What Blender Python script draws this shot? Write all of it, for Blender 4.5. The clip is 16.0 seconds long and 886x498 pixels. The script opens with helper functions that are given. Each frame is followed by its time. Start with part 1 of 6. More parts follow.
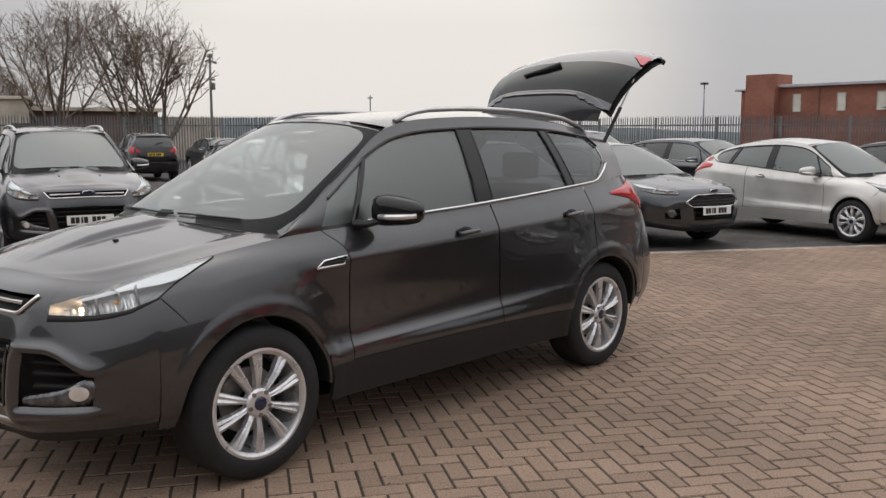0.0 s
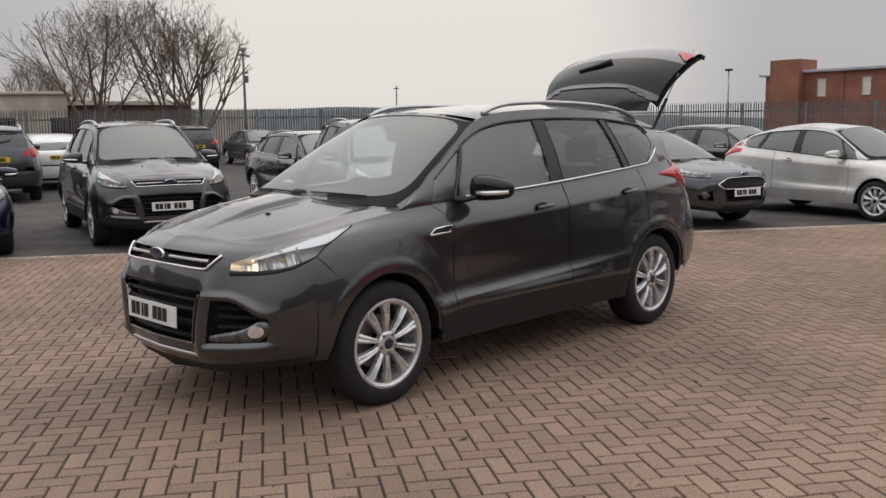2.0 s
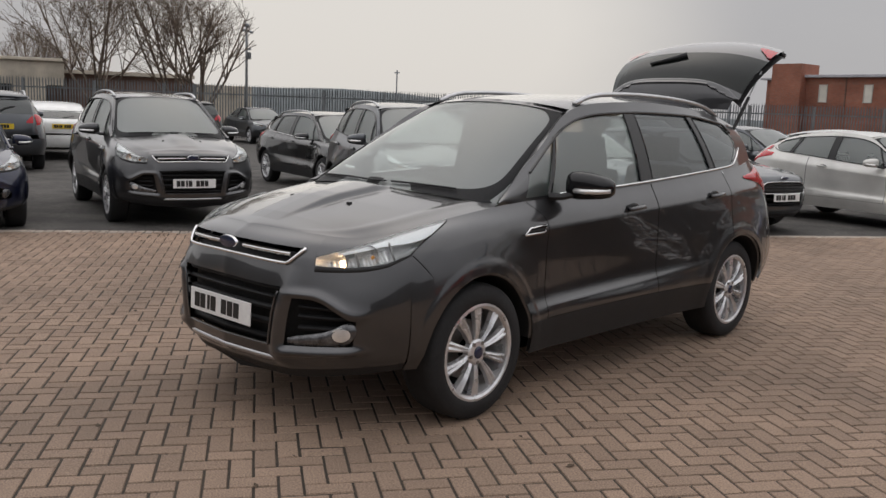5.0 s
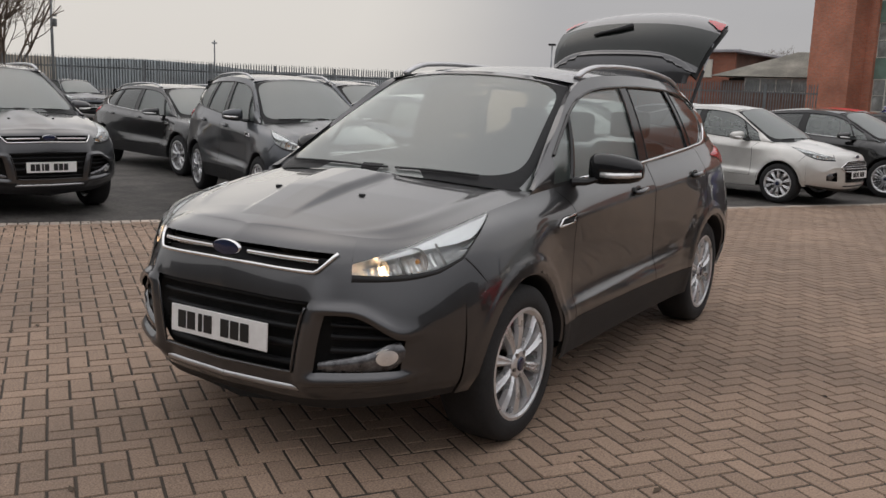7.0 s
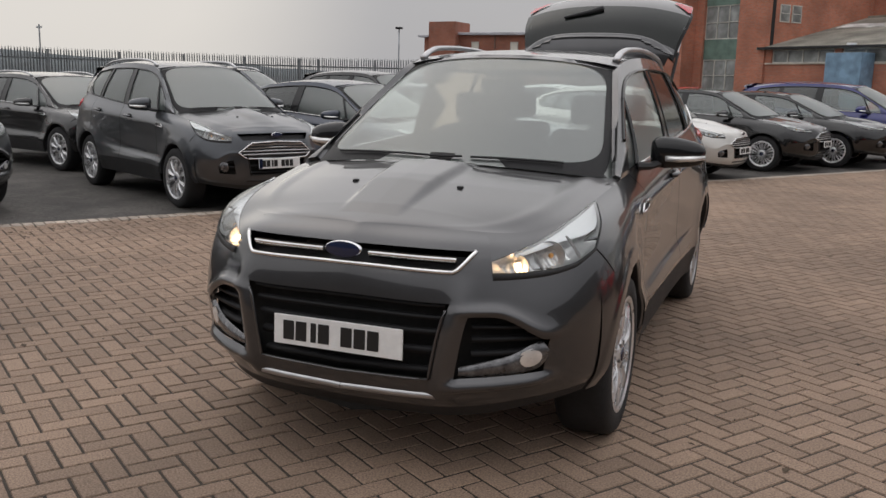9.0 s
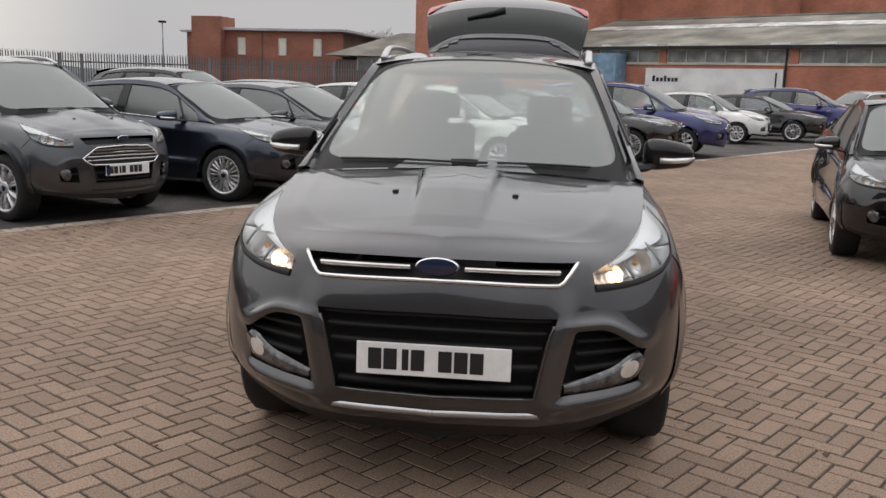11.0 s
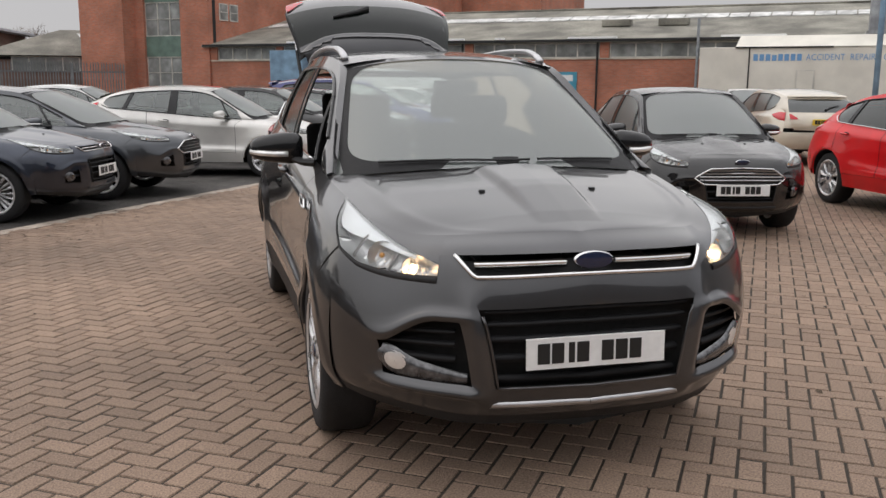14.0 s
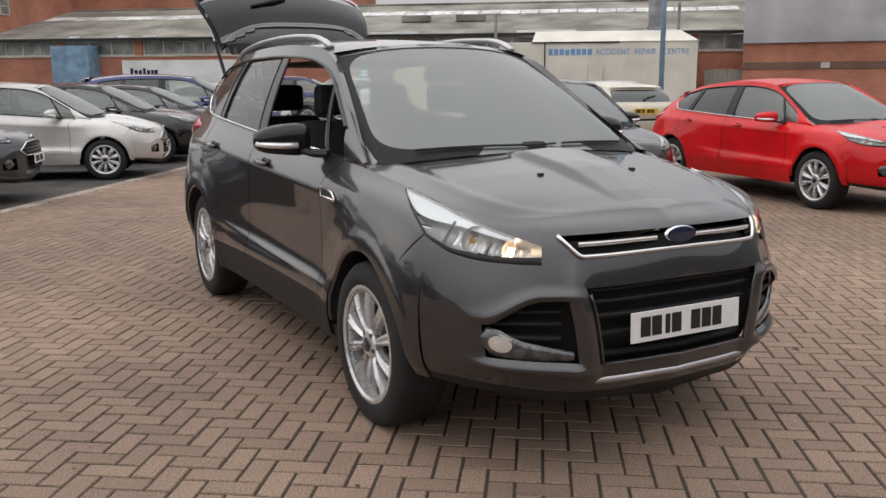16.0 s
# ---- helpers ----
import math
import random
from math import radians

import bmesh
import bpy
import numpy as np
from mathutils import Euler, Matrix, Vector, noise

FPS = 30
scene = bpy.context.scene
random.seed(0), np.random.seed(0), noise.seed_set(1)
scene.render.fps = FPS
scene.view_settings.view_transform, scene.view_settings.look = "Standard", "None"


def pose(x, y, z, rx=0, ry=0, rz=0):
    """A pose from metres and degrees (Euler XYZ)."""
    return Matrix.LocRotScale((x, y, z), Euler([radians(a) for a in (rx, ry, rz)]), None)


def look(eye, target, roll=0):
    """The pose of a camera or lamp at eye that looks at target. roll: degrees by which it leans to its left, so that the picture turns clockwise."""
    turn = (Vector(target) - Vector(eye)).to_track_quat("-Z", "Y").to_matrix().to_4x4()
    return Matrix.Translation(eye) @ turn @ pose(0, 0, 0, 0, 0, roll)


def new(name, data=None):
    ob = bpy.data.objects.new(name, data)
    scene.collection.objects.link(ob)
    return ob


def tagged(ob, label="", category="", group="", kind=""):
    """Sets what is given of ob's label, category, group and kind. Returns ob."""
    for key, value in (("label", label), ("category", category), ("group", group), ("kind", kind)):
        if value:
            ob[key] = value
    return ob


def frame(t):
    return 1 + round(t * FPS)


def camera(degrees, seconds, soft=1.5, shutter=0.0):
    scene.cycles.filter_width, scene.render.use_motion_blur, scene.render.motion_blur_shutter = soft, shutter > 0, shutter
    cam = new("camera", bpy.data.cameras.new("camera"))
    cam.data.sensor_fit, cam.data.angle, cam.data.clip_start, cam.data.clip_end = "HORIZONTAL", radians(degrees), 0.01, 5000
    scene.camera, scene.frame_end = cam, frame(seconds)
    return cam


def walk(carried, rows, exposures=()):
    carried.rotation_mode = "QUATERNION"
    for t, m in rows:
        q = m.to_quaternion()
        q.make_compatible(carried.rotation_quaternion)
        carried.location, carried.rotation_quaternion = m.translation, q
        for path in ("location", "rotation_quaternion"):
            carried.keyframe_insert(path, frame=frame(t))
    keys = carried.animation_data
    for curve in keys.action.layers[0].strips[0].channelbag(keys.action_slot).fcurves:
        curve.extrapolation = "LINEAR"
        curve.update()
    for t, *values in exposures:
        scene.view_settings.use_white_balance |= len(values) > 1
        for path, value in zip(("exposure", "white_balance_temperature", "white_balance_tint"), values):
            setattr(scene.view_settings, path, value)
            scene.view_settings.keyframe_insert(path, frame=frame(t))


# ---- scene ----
cam = camera(52.7, 16.0)
PATH = [
    (0, (4.066, -3.577, 1.512), (2.708, -2.13, 1.26), -0.1),
    (0.5, (4.186, -3.831, 1.524), (2.806, -2.408, 1.265), -0.3),
    (1, (4.232, -4.088, 1.518), (2.837, -2.677, 1.258), -0.9),
    (1.5, (4.306, -4.341, 1.526), (2.913, -2.93, 1.262), -1.0),
    (2, (4.431, -4.525, 1.522), (3.04, -3.114, 1.247), -0.8),
    (2.5, (4.484, -4.647, 1.531), (3.104, -3.23, 1.241), -0.3),
    (3, (4.5, -4.754, 1.527), (3.132, -3.325, 1.232), 0.6),
    (3.5, (4.43, -4.76, 1.525), (3.059, -3.333, 1.232), 1.2),
    (4, (4.232, -4.655, 1.509), (2.838, -3.25, 1.22), 1.8),
    (4.2, (4.135, -4.611, 1.52), (2.733, -3.215, 1.229), 2.0),
    (6.3, (2.946, -4.589, 1.488), (1.77, -3.005, 1.157), 1.8),
    (6.5, (2.83, -4.617, 1.483), (1.694, -3.005, 1.15), 1.7),
    (7, (2.532, -4.697, 1.492), (1.495, -3.023, 1.145), 2.1),
    (7.5, (2.273, -4.727, 1.469), (1.314, -3.007, 1.119), 2.3),
    (8, (2.011, -4.799, 1.483), (1.125, -3.04, 1.134), 2.2),
    (8.5, (1.724, -4.96, 1.478), (0.918, -3.164, 1.124), 2.1),
    (9, (1.486, -5.023, 1.467), (0.768, -3.193, 1.096), 1.4),
    (9.5, (1.221, -5.037, 1.482), (0.627, -3.166, 1.101), 1.3),
    (9.7, (1.102, -5.063, 1.483), (0.566, -3.174, 1.105), 1.3),
    (11.8, (-0.09, -5.173, 1.454), (-0.134, -3.208, 1.089), 1.2),
    (12, (-0.188, -5.199, 1.458), (-0.191, -3.233, 1.088), 0.9),
    (12.5, (-0.464, -5.155, 1.439), (-0.353, -3.193, 1.063), 0.5),
    (13, (-0.707, -5.088, 1.453), (-0.464, -3.138, 1.082), 0.4),
    (13.5, (-0.988, -5.066, 1.441), (-0.602, -3.136, 1.084), 0.5),
    (14, (-1.286, -5.028, 1.451), (-0.781, -3.126, 1.093), 0.4),
    (14.5, (-1.517, -4.903, 1.435), (-0.906, -3.031, 1.083), 0.2),
    (15, (-1.77, -4.815, 1.437), (-1.047, -2.982, 1.095), -0.0),
    (15.5, (-2.067, -4.772, 1.435), (-1.228, -2.989, 1.087), -0.2),
    (16, (-2.288, -4.635, 1.407), (-1.354, -2.905, 1.042), -0.2),
]
walk(cam, [(t, look(e, g, r)) for t, e, g, r in PATH], exposures=[(0, 0.04), (2, -0.04), (4.2, -0.10), (6.3, -0.20), (8, -.14), (9.7, -0.08), (11.8, 0.14), (16, 0.15)])

# ---- sky, sun and exposure ----
world = bpy.data.worlds.new("overcast_sky")
scene.world = world
world.use_nodes = True
_wn, _wl = world.node_tree.nodes, world.node_tree.links
_wn.clear()
_out = _wn.new("ShaderNodeOutputWorld")
_bg = _wn.new("ShaderNodeBackground")
_sky = _wn.new("ShaderNodeTexSky")
_sky.sky_type, _sky.sun_disc = "NISHITA", False
_sky.sun_elevation, _sky.sun_rotation = radians(50), radians(-52)
_sky.air_density, _sky.dust_density, _sky.ozone_density = 1.0, 4.0, 1.0
_co = _wn.new("ShaderNodeTexCoord")
_map = _wn.new("ShaderNodeMapping")
_map.inputs["Scale"].default_value = (1.0, 1.0, 3.2)
_noise = _wn.new("ShaderNodeTexNoise")
_noise.inputs["Scale"].default_value = 1.6
_noise.inputs["Detail"].default_value = 5.0
# thin cloud in front of a low sun: warm and bright towards it, cool grey elsewhere
_dot = _wn.new("ShaderNodeVectorMath")
_dot.operation = "DOT_PRODUCT"
_dot.inputs[1].default_value = Vector((-0.72, 0.67, 0.07)).normalized()
_near = _wn.new("ShaderNodeMapRange")
_near.interpolation_type = "SMOOTHSTEP"
_near.inputs["From Min"].default_value, _near.inputs["From Max"].default_value = 0.925, 1.0
_cloud = _wn.new("ShaderNodeMath")
_cloud.operation = "MULTIPLY_ADD"
_cloud.inputs[1].default_value, _cloud.inputs[2].default_value = 0.45, -0.13
_sum = _wn.new("ShaderNodeMath")
_sum.operation = "ADD"
_sum.use_clamp = True
_ramp = _wn.new("ShaderNodeValToRGB")
_ramp.color_ramp.elements[0].position, _ramp.color_ramp.elements[0].color = 0.0, (6.2, 6.15, 6.4, 1)
_ramp.color_ramp.elements[1].position, _ramp.color_ramp.elements[1].color = 1.0, (11.0, 10.5, 9.9, 1)
_mix = _wn.new("ShaderNodeMix")
_mix.data_type = "RGBA"
_mix.inputs["Factor"].default_value = 0.93
_wl.new(_co.outputs["Generated"], _map.inputs["Vector"])
_wl.new(_map.outputs["Vector"], _noise.inputs["Vector"])
_wl.new(_co.outputs["Generated"], _dot.inputs[0])
_wl.new(_dot.outputs["Value"], _near.inputs["Value"])
_wl.new(_noise.outputs["Fac"], _cloud.inputs[0])
_wl.new(_cloud.outputs[0], _sum.inputs[0])
_wl.new(_near.outputs["Result"], _sum.inputs[1])
_wl.new(_sum.outputs[0], _ramp.inputs["Fac"])
_wl.new(_sky.outputs["Color"], _mix.inputs["A"])
_wl.new(_ramp.outputs["Color"], _mix.inputs["B"])
# an overcast sky is brighter overhead than at the horizon
_sep = _wn.new("ShaderNodeSeparateXYZ")
_grad = _wn.new("ShaderNodeMapRange")
_grad.inputs["From Min"].default_value, _grad.inputs["From Max"].default_value = 0.12, 0.85
_grad.inputs["To Min"].default_value, _grad.inputs["To Max"].default_value = 1.0, 2.4
_dome = _wn.new("ShaderNodeMix")
_dome.data_type, _dome.blend_type = "RGBA", "MULTIPLY"
_dome.inputs["Factor"].default_value = 1.0
_wl.new(_co.outputs["Generated"], _sep.inputs[0])
_wl.new(_sep.outputs["Z"], _grad.inputs["Value"])
_wl.new(_mix.outputs["Result"], _dome.inputs["A"])
_wl.new(_grad.outputs["Result"], _dome.inputs["B"])
_wl.new(_dome.outputs["Result"], _bg.inputs["Color"])
_bg.inputs["Strength"].default_value = 0.075
_wl.new(_bg.outputs["Background"], _out.inputs["Surface"])

sun = new("sun", bpy.data.lights.new("sun", "SUN"))
sun.data.energy, sun.data.angle, sun.data.color = 0.62, radians(165), (1.0, 0.95, 0.88)
sun.matrix_world = look((-14, 9, 20), (0, 0, 0))
scene.view_settings.exposure = 0.0

# ---- materials ----
MATS = {}


def node_mat(name, base, rough=0.5, metal=0.0, grain=0.0, grain_scale=40.0, stain=0.0, stain_scale=2.0, bump=0.0, bump_scale=60.0,
             coat=0.0, coat_rough=0.03, coat_ior=1.5, spec=0.5, random_tint=0.0):
    """A principled material with variation at two scales and fine relief."""
    if name in MATS:
        return MATS[name]
    m = bpy.data.materials.new(name)
    m.use_nodes = True
    nt = m.node_tree
    b = nt.nodes["Principled BSDF"]
    b.inputs["Roughness"].default_value, b.inputs["Metallic"].default_value = rough, metal
    b.inputs["Coat Weight"].default_value, b.inputs["Coat Roughness"].default_value = coat, coat_rough
    b.inputs["Coat IOR"].default_value = coat_ior
    b.inputs["Specular IOR Level"].default_value = spec
    co = nt.nodes.new("ShaderNodeTexCoord")
    base4 = (*base, 1)
    b.inputs["Base Color"].default_value = base4
    last = None

    def mult(amount, scale, detail, lo, hi):
        nonlocal last
        n = nt.nodes.new("ShaderNodeTexNoise")
        n.inputs["Scale"].default_value, n.inputs["Detail"].default_value = scale, detail
        nt.links.new(co.outputs["Object"], n.inputs["Vector"])
        r = nt.nodes.new("ShaderNodeMapRange")
        r.inputs["From Min"].default_value, r.inputs["From Max"].default_value = lo, hi
        r.inputs["To Min"].default_value, r.inputs["To Max"].default_value = 1 - amount, 1 + amount
        nt.links.new(n.outputs["Fac"], r.inputs["Value"])
        x = nt.nodes.new("ShaderNodeMix")
        x.data_type, x.blend_type = "RGBA", "MULTIPLY"
        x.inputs["Factor"].default_value = 1.0
        if last:
            nt.links.new(last, x.inputs["A"])
        else:
            x.inputs["A"].default_value = base4
        nt.links.new(r.outputs["Result"], x.inputs["B"])
        last = x.outputs["Result"]
        return n

    if grain:
        mult(grain, grain_scale, 4.0, 0.3, 0.7)
    if stain:
        n = mult(stain, stain_scale, 6.0, 0.35, 0.65)
        rr = nt.nodes.new("ShaderNodeMapRange")
        rr.inputs["To Min"].default_value, rr.inputs["To Max"].default_value = rough * 0.85, min(1.0, rough * 1.15)
        nt.links.new(n.outputs["Fac"], rr.inputs["Value"])
        nt.links.new(rr.outputs["Result"], b.inputs["Roughness"])
    if random_tint:
        g = nt.nodes.new("ShaderNodeNewGeometry")
        o = nt.nodes.new("ShaderNodeObjectInfo")
        a = nt.nodes.new("ShaderNodeMath")
        a.operation = "ADD"
        nt.links.new(g.outputs["Random Per Island"], a.inputs[0])
        nt.links.new(o.outputs["Random"], a.inputs[1])
        f = nt.nodes.new("ShaderNodeMath")
        f.operation = "FRACT"
        nt.links.new(a.outputs[0], f.inputs[0])
        r = nt.nodes.new("ShaderNodeMapRange")
        r.inputs["To Min"].default_value, r.inputs["To Max"].default_value = 1 - random_tint, 1 + random_tint
        nt.links.new(f.outputs[0], r.inputs["Value"])
        x = nt.nodes.new("ShaderNodeMix")
        x.data_type, x.blend_type = "RGBA", "MULTIPLY"
        x.inputs["Factor"].default_value = 1.0
        if last:
            nt.links.new(last, x.inputs["A"])
        else:
            x.inputs["A"].default_value = base4
        nt.links.new(r.outputs["Result"], x.inputs["B"])
        last = x.outputs["Result"]
    if last:
        nt.links.new(last, b.inputs["Base Color"])
    if bump:
        n = nt.nodes.new("ShaderNodeTexNoise")
        n.inputs["Scale"].default_value, n.inputs["Detail"].default_value = bump_scale, 5.0
        nt.links.new(co.outputs["Object"], n.inputs["Vector"])
        k = nt.nodes.new("ShaderNodeBump")
        k.inputs["Strength"].default_value, k.inputs["Distance"].default_value = bump, 0.01
        nt.links.new(n.outputs["Fac"], k.inputs["Height"])
        nt.links.new(k.outputs["Normal"], b.inputs["Normal"])
    MATS[name] = m
    return m


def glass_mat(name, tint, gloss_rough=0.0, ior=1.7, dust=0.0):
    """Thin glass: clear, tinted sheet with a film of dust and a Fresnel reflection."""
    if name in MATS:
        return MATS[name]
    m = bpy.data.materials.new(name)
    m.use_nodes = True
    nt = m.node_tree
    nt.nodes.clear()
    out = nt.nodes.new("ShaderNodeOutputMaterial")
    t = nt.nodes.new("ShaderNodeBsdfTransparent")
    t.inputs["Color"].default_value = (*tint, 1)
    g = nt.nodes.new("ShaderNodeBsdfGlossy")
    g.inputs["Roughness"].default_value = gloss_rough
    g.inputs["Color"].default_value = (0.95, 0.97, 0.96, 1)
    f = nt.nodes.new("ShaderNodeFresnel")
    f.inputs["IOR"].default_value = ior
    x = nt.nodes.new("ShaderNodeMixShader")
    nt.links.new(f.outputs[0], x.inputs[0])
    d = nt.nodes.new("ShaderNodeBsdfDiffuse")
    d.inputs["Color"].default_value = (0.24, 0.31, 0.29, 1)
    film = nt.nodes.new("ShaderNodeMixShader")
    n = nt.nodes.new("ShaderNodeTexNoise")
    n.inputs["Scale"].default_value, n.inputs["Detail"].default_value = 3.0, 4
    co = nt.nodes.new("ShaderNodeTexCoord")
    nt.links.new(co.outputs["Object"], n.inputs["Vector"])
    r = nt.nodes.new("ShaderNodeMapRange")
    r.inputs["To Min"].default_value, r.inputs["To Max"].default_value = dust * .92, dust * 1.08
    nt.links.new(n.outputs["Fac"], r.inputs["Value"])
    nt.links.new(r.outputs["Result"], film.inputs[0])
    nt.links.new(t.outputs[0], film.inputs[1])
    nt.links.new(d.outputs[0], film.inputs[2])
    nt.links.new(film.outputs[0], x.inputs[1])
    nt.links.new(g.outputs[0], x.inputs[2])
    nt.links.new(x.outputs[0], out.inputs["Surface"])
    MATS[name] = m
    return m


def paint(name, colour, flake=0.35, rough=0.42, coat=1.0):
    return node_mat(name, colour, rough=rough, metal=flake, grain=0.12, grain_scale=900, stain=0.14, stain_scale=1.7, coat=coat, coat_rough=0.012, coat_ior=1.65, bump=0.010, bump_scale=2.2, spec=0.15)


def glow_mat(name, colour, strength):
    m = bpy.data.materials.new(name)
    m.use_nodes = True
    b = m.node_tree.nodes["Principled BSDF"]
    b.inputs["Base Color"].default_value = (*colour, 1)
    b.inputs["Emission Color"].default_value = (*colour, 1)
    b.inputs["Emission Strength"].default_value = strength
    MATS[name] = m
    return m


M_BLACK = node_mat("black_plastic", (0.012, 0.012, 0.013), rough=0.6, grain=0.25, grain_scale=300, stain=0.2, bump=0.15, bump_scale=500)
M_GRILLE = node_mat("matt_black_grille", (0.008, 0.008, 0.009), rough=0.5, grain=0.25, grain_scale=300, stain=0.2, spec=.22, bump=0.1, bump_scale=500)
M_GLOSSBLACK = node_mat("gloss_black_trim", (0.008, 0.008, 0.009), rough=0.12, stain=0.15, stain_scale=4)
M_RUBBER = node_mat("tyre_rubber", (0.014, 0.014, 0.015), rough=0.8, grain=0.2, grain_scale=60, stain=0.35, stain_scale=6, bump=0.2, bump_scale=150)
M_CHROME = node_mat("bright_chrome", (0.78, 0.78, 0.78), rough=0.10, metal=1.0, stain=0.06, stain_scale=12)
M_SILVER = node_mat("satin_silver", (0.55, 0.55, 0.56), rough=0.30, metal=0.9, stain=0.08, stain_scale=8)
M_ALLOY = node_mat("silver_alloy", (0.68, 0.68, 0.69), rough=0.28, metal=0.65, stain=0.18, stain_scale=9, coat=0.4)
M_DISC = node_mat("brake_disc_steel", (0.28, 0.27, 0.26), rough=0.4, metal=0.9, stain=0.3, stain_scale=14)
M_LAMP_IN = node_mat("lamp_reflector", (0.86, 0.86, 0.85), rough=0.2, metal=0.6, stain=0.1, stain_scale=20)
M_LAMP_WHITE = node_mat("lamp_silver_bezel", (0.72, 0.72, 0.72), rough=0.25, metal=0.35, stain=0.12, stain_scale=18)
M_PLATE = node_mat("white_plate", (0.80, 0.80, 0.79), rough=0.35, grain=0.03, stain=0.05, stain_scale=5)
M_PLATE_Y = node_mat("yellow_plate", (0.75, 0.52, 0.04), rough=0.35, grain=0.03, stain=0.05)
M_CHARS = node_mat("plate_black_bars", (0.012, 0.012, 0.012), rough=0.5)
M_BADGE = node_mat("badge_blue", (0.006, 0.014, 0.05), rough=0.18, coat=0.8, stain=0.1)
M_TAIL = node_mat("red_lamp_lens", (0.48, 0.010, 0.020), rough=0.16, coat=0.3, grain=0.15, grain_scale=90, stain=0.1)
M_AMBER = node_mat("amber_bulb", (0.8, 0.36, 0.08), rough=0.25, coat=0.6)
M_WARM = glow_mat("lit_bulb", (1.0, 0.66, 0.36), 14.0)
M_CABIN = node_mat("cabin_dark_cloth", (0.030, 0.030, 0.032), rough=0.85, grain=0.3, grain_scale=200, stain=0.2, bump=0.2, bump_scale=300)
M_DASH = node_mat("dashboard_vinyl", (0.022, 0.023, 0.024), rough=0.6, grain=0.2, grain_scale=300, bump=0.15, bump_scale=400)
M_LINER = node_mat("grey_headliner", (0.38, 0.38, 0.36), rough=0.9, grain=0.1, grain_scale=250)
M_WELL = node_mat("wheel_well_black", (0.010, 0.010, 0.010), rough=0.9, grain=0.3)
M_GLASS = glass_mat("clear_glass", (0.66, 0.74, 0.70), ior=2.2, dust=.14, gloss_rough=.28)
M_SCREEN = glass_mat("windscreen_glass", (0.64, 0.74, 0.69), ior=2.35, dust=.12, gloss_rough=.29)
M_FOG = node_mat("clear_lamp_plastic", (0.11, 0.11, 0.115), rough=0.14, metal=0.5, grain=.3, grain_scale=70, stain=.4, stain_scale=28, coat=.8)
# white base colour carries the sky's reflection on the lamps
M_LAMP_SHEEN = node_mat("white_lamp_sheen", (0.92, 0.93, 0.94), rough=0.25, stain=.05, coat=.6)
M_TINT = glass_mat("privacy_glass", (0.10, 0.11, 0.12), dust=.03, ior=1.85, gloss_rough=.09)
M_REAR = glass_mat("rear_privacy_glass", (0.06, 0.065, 0.07), dust=.02, ior=1.4, gloss_rough=.05)
M_COVER = glass_mat("lamp_cover_glass", (0.95, 0.96, 0.96), ior=1.4)

# ---- mesh helpers ----


def mesh_of(name, verts, faces, mat, smooth=True):
    me = bpy.data.meshes.new(name)
    me.from_pydata([tuple(float(c) for c in v) for v in verts], [], faces)
    if smooth:
        me.polygons.foreach_set("use_smooth", [True] * len(me.polygons))
    me.materials.append(mat)
    me.update()
    return me


def attach(ob, parent, label=""):
    if parent:
        ob.parent = parent
    if label:
        ob["label"] = label
    return ob


def part(name, bm, material, parent=None, label="", smooth=False):
    """Links a bmesh as one mesh object under a thing or a part."""
    me = bpy.data.meshes.new(name)
    for f in bm.faces:
        f.smooth = smooth
    bm.to_mesh(me)
    bm.free()
    me.materials.append(material)
    return attach(new(name, me), parent, label)


def box_bm(x0, x1, y0, y1, z0, z1, bevel=0.0, seg=2, bm=None):
    bm = bm or bmesh.new()
    r = bmesh.ops.create_cube(bm, size=1.0)
    vs = r["verts"]
    bmesh.ops.scale(bm, vec=(abs(x1 - x0), abs(y1 - y0), abs(z1 - z0)), verts=vs)
    bmesh.ops.translate(bm, vec=((x0 + x1) / 2, (y0 + y1) / 2, (z0 + z1) / 2), verts=vs)
    if bevel:
        es = list({e for v in vs for e in v.link_edges})
        bmesh.ops.bevel(bm, geom=es, offset=bevel, segments=seg, affect="EDGES", profile=0.6)
    return bm


def tube_bm(points, radius, sides=8, bm=None, flat=1.0, caps=True):
    """A tube along points; radius one number or one per point; flat squeezes it in height."""
    bm = bm or bmesh.new()
    pts = [Vector(p) for p in points]
    rs = radius if isinstance(radius, (list, tuple)) else [radius] * len(pts)
    rings = []
    for i, p in enumerate(pts):
        d = (pts[min(i + 1, len(pts) - 1)] - pts[max(i - 1, 0)]).normalized()
        up = Vector((0, 0, 1)) if abs(d.z) < 0.95 else Vector((0, 1, 0))
        a = d.cross(up).normalized()
        b = a.cross(d).normalized()
        rings.append([bm.verts.new(p + rs[i] * (a * math.cos(2 * math.pi * k / sides) + b * flat * math.sin(2 * math.pi * k / sides))) for k in range(sides)])
    for r0, r1 in zip(rings, rings[1:]):
        for k in range(sides):
            bm.faces.new((r0[k], r0[(k + 1) % sides], r1[(k + 1) % sides], r1[k]))
    if caps:
        bm.faces.new(rings[0][::-1])
        bm.faces.new(rings[-1])
    return bm


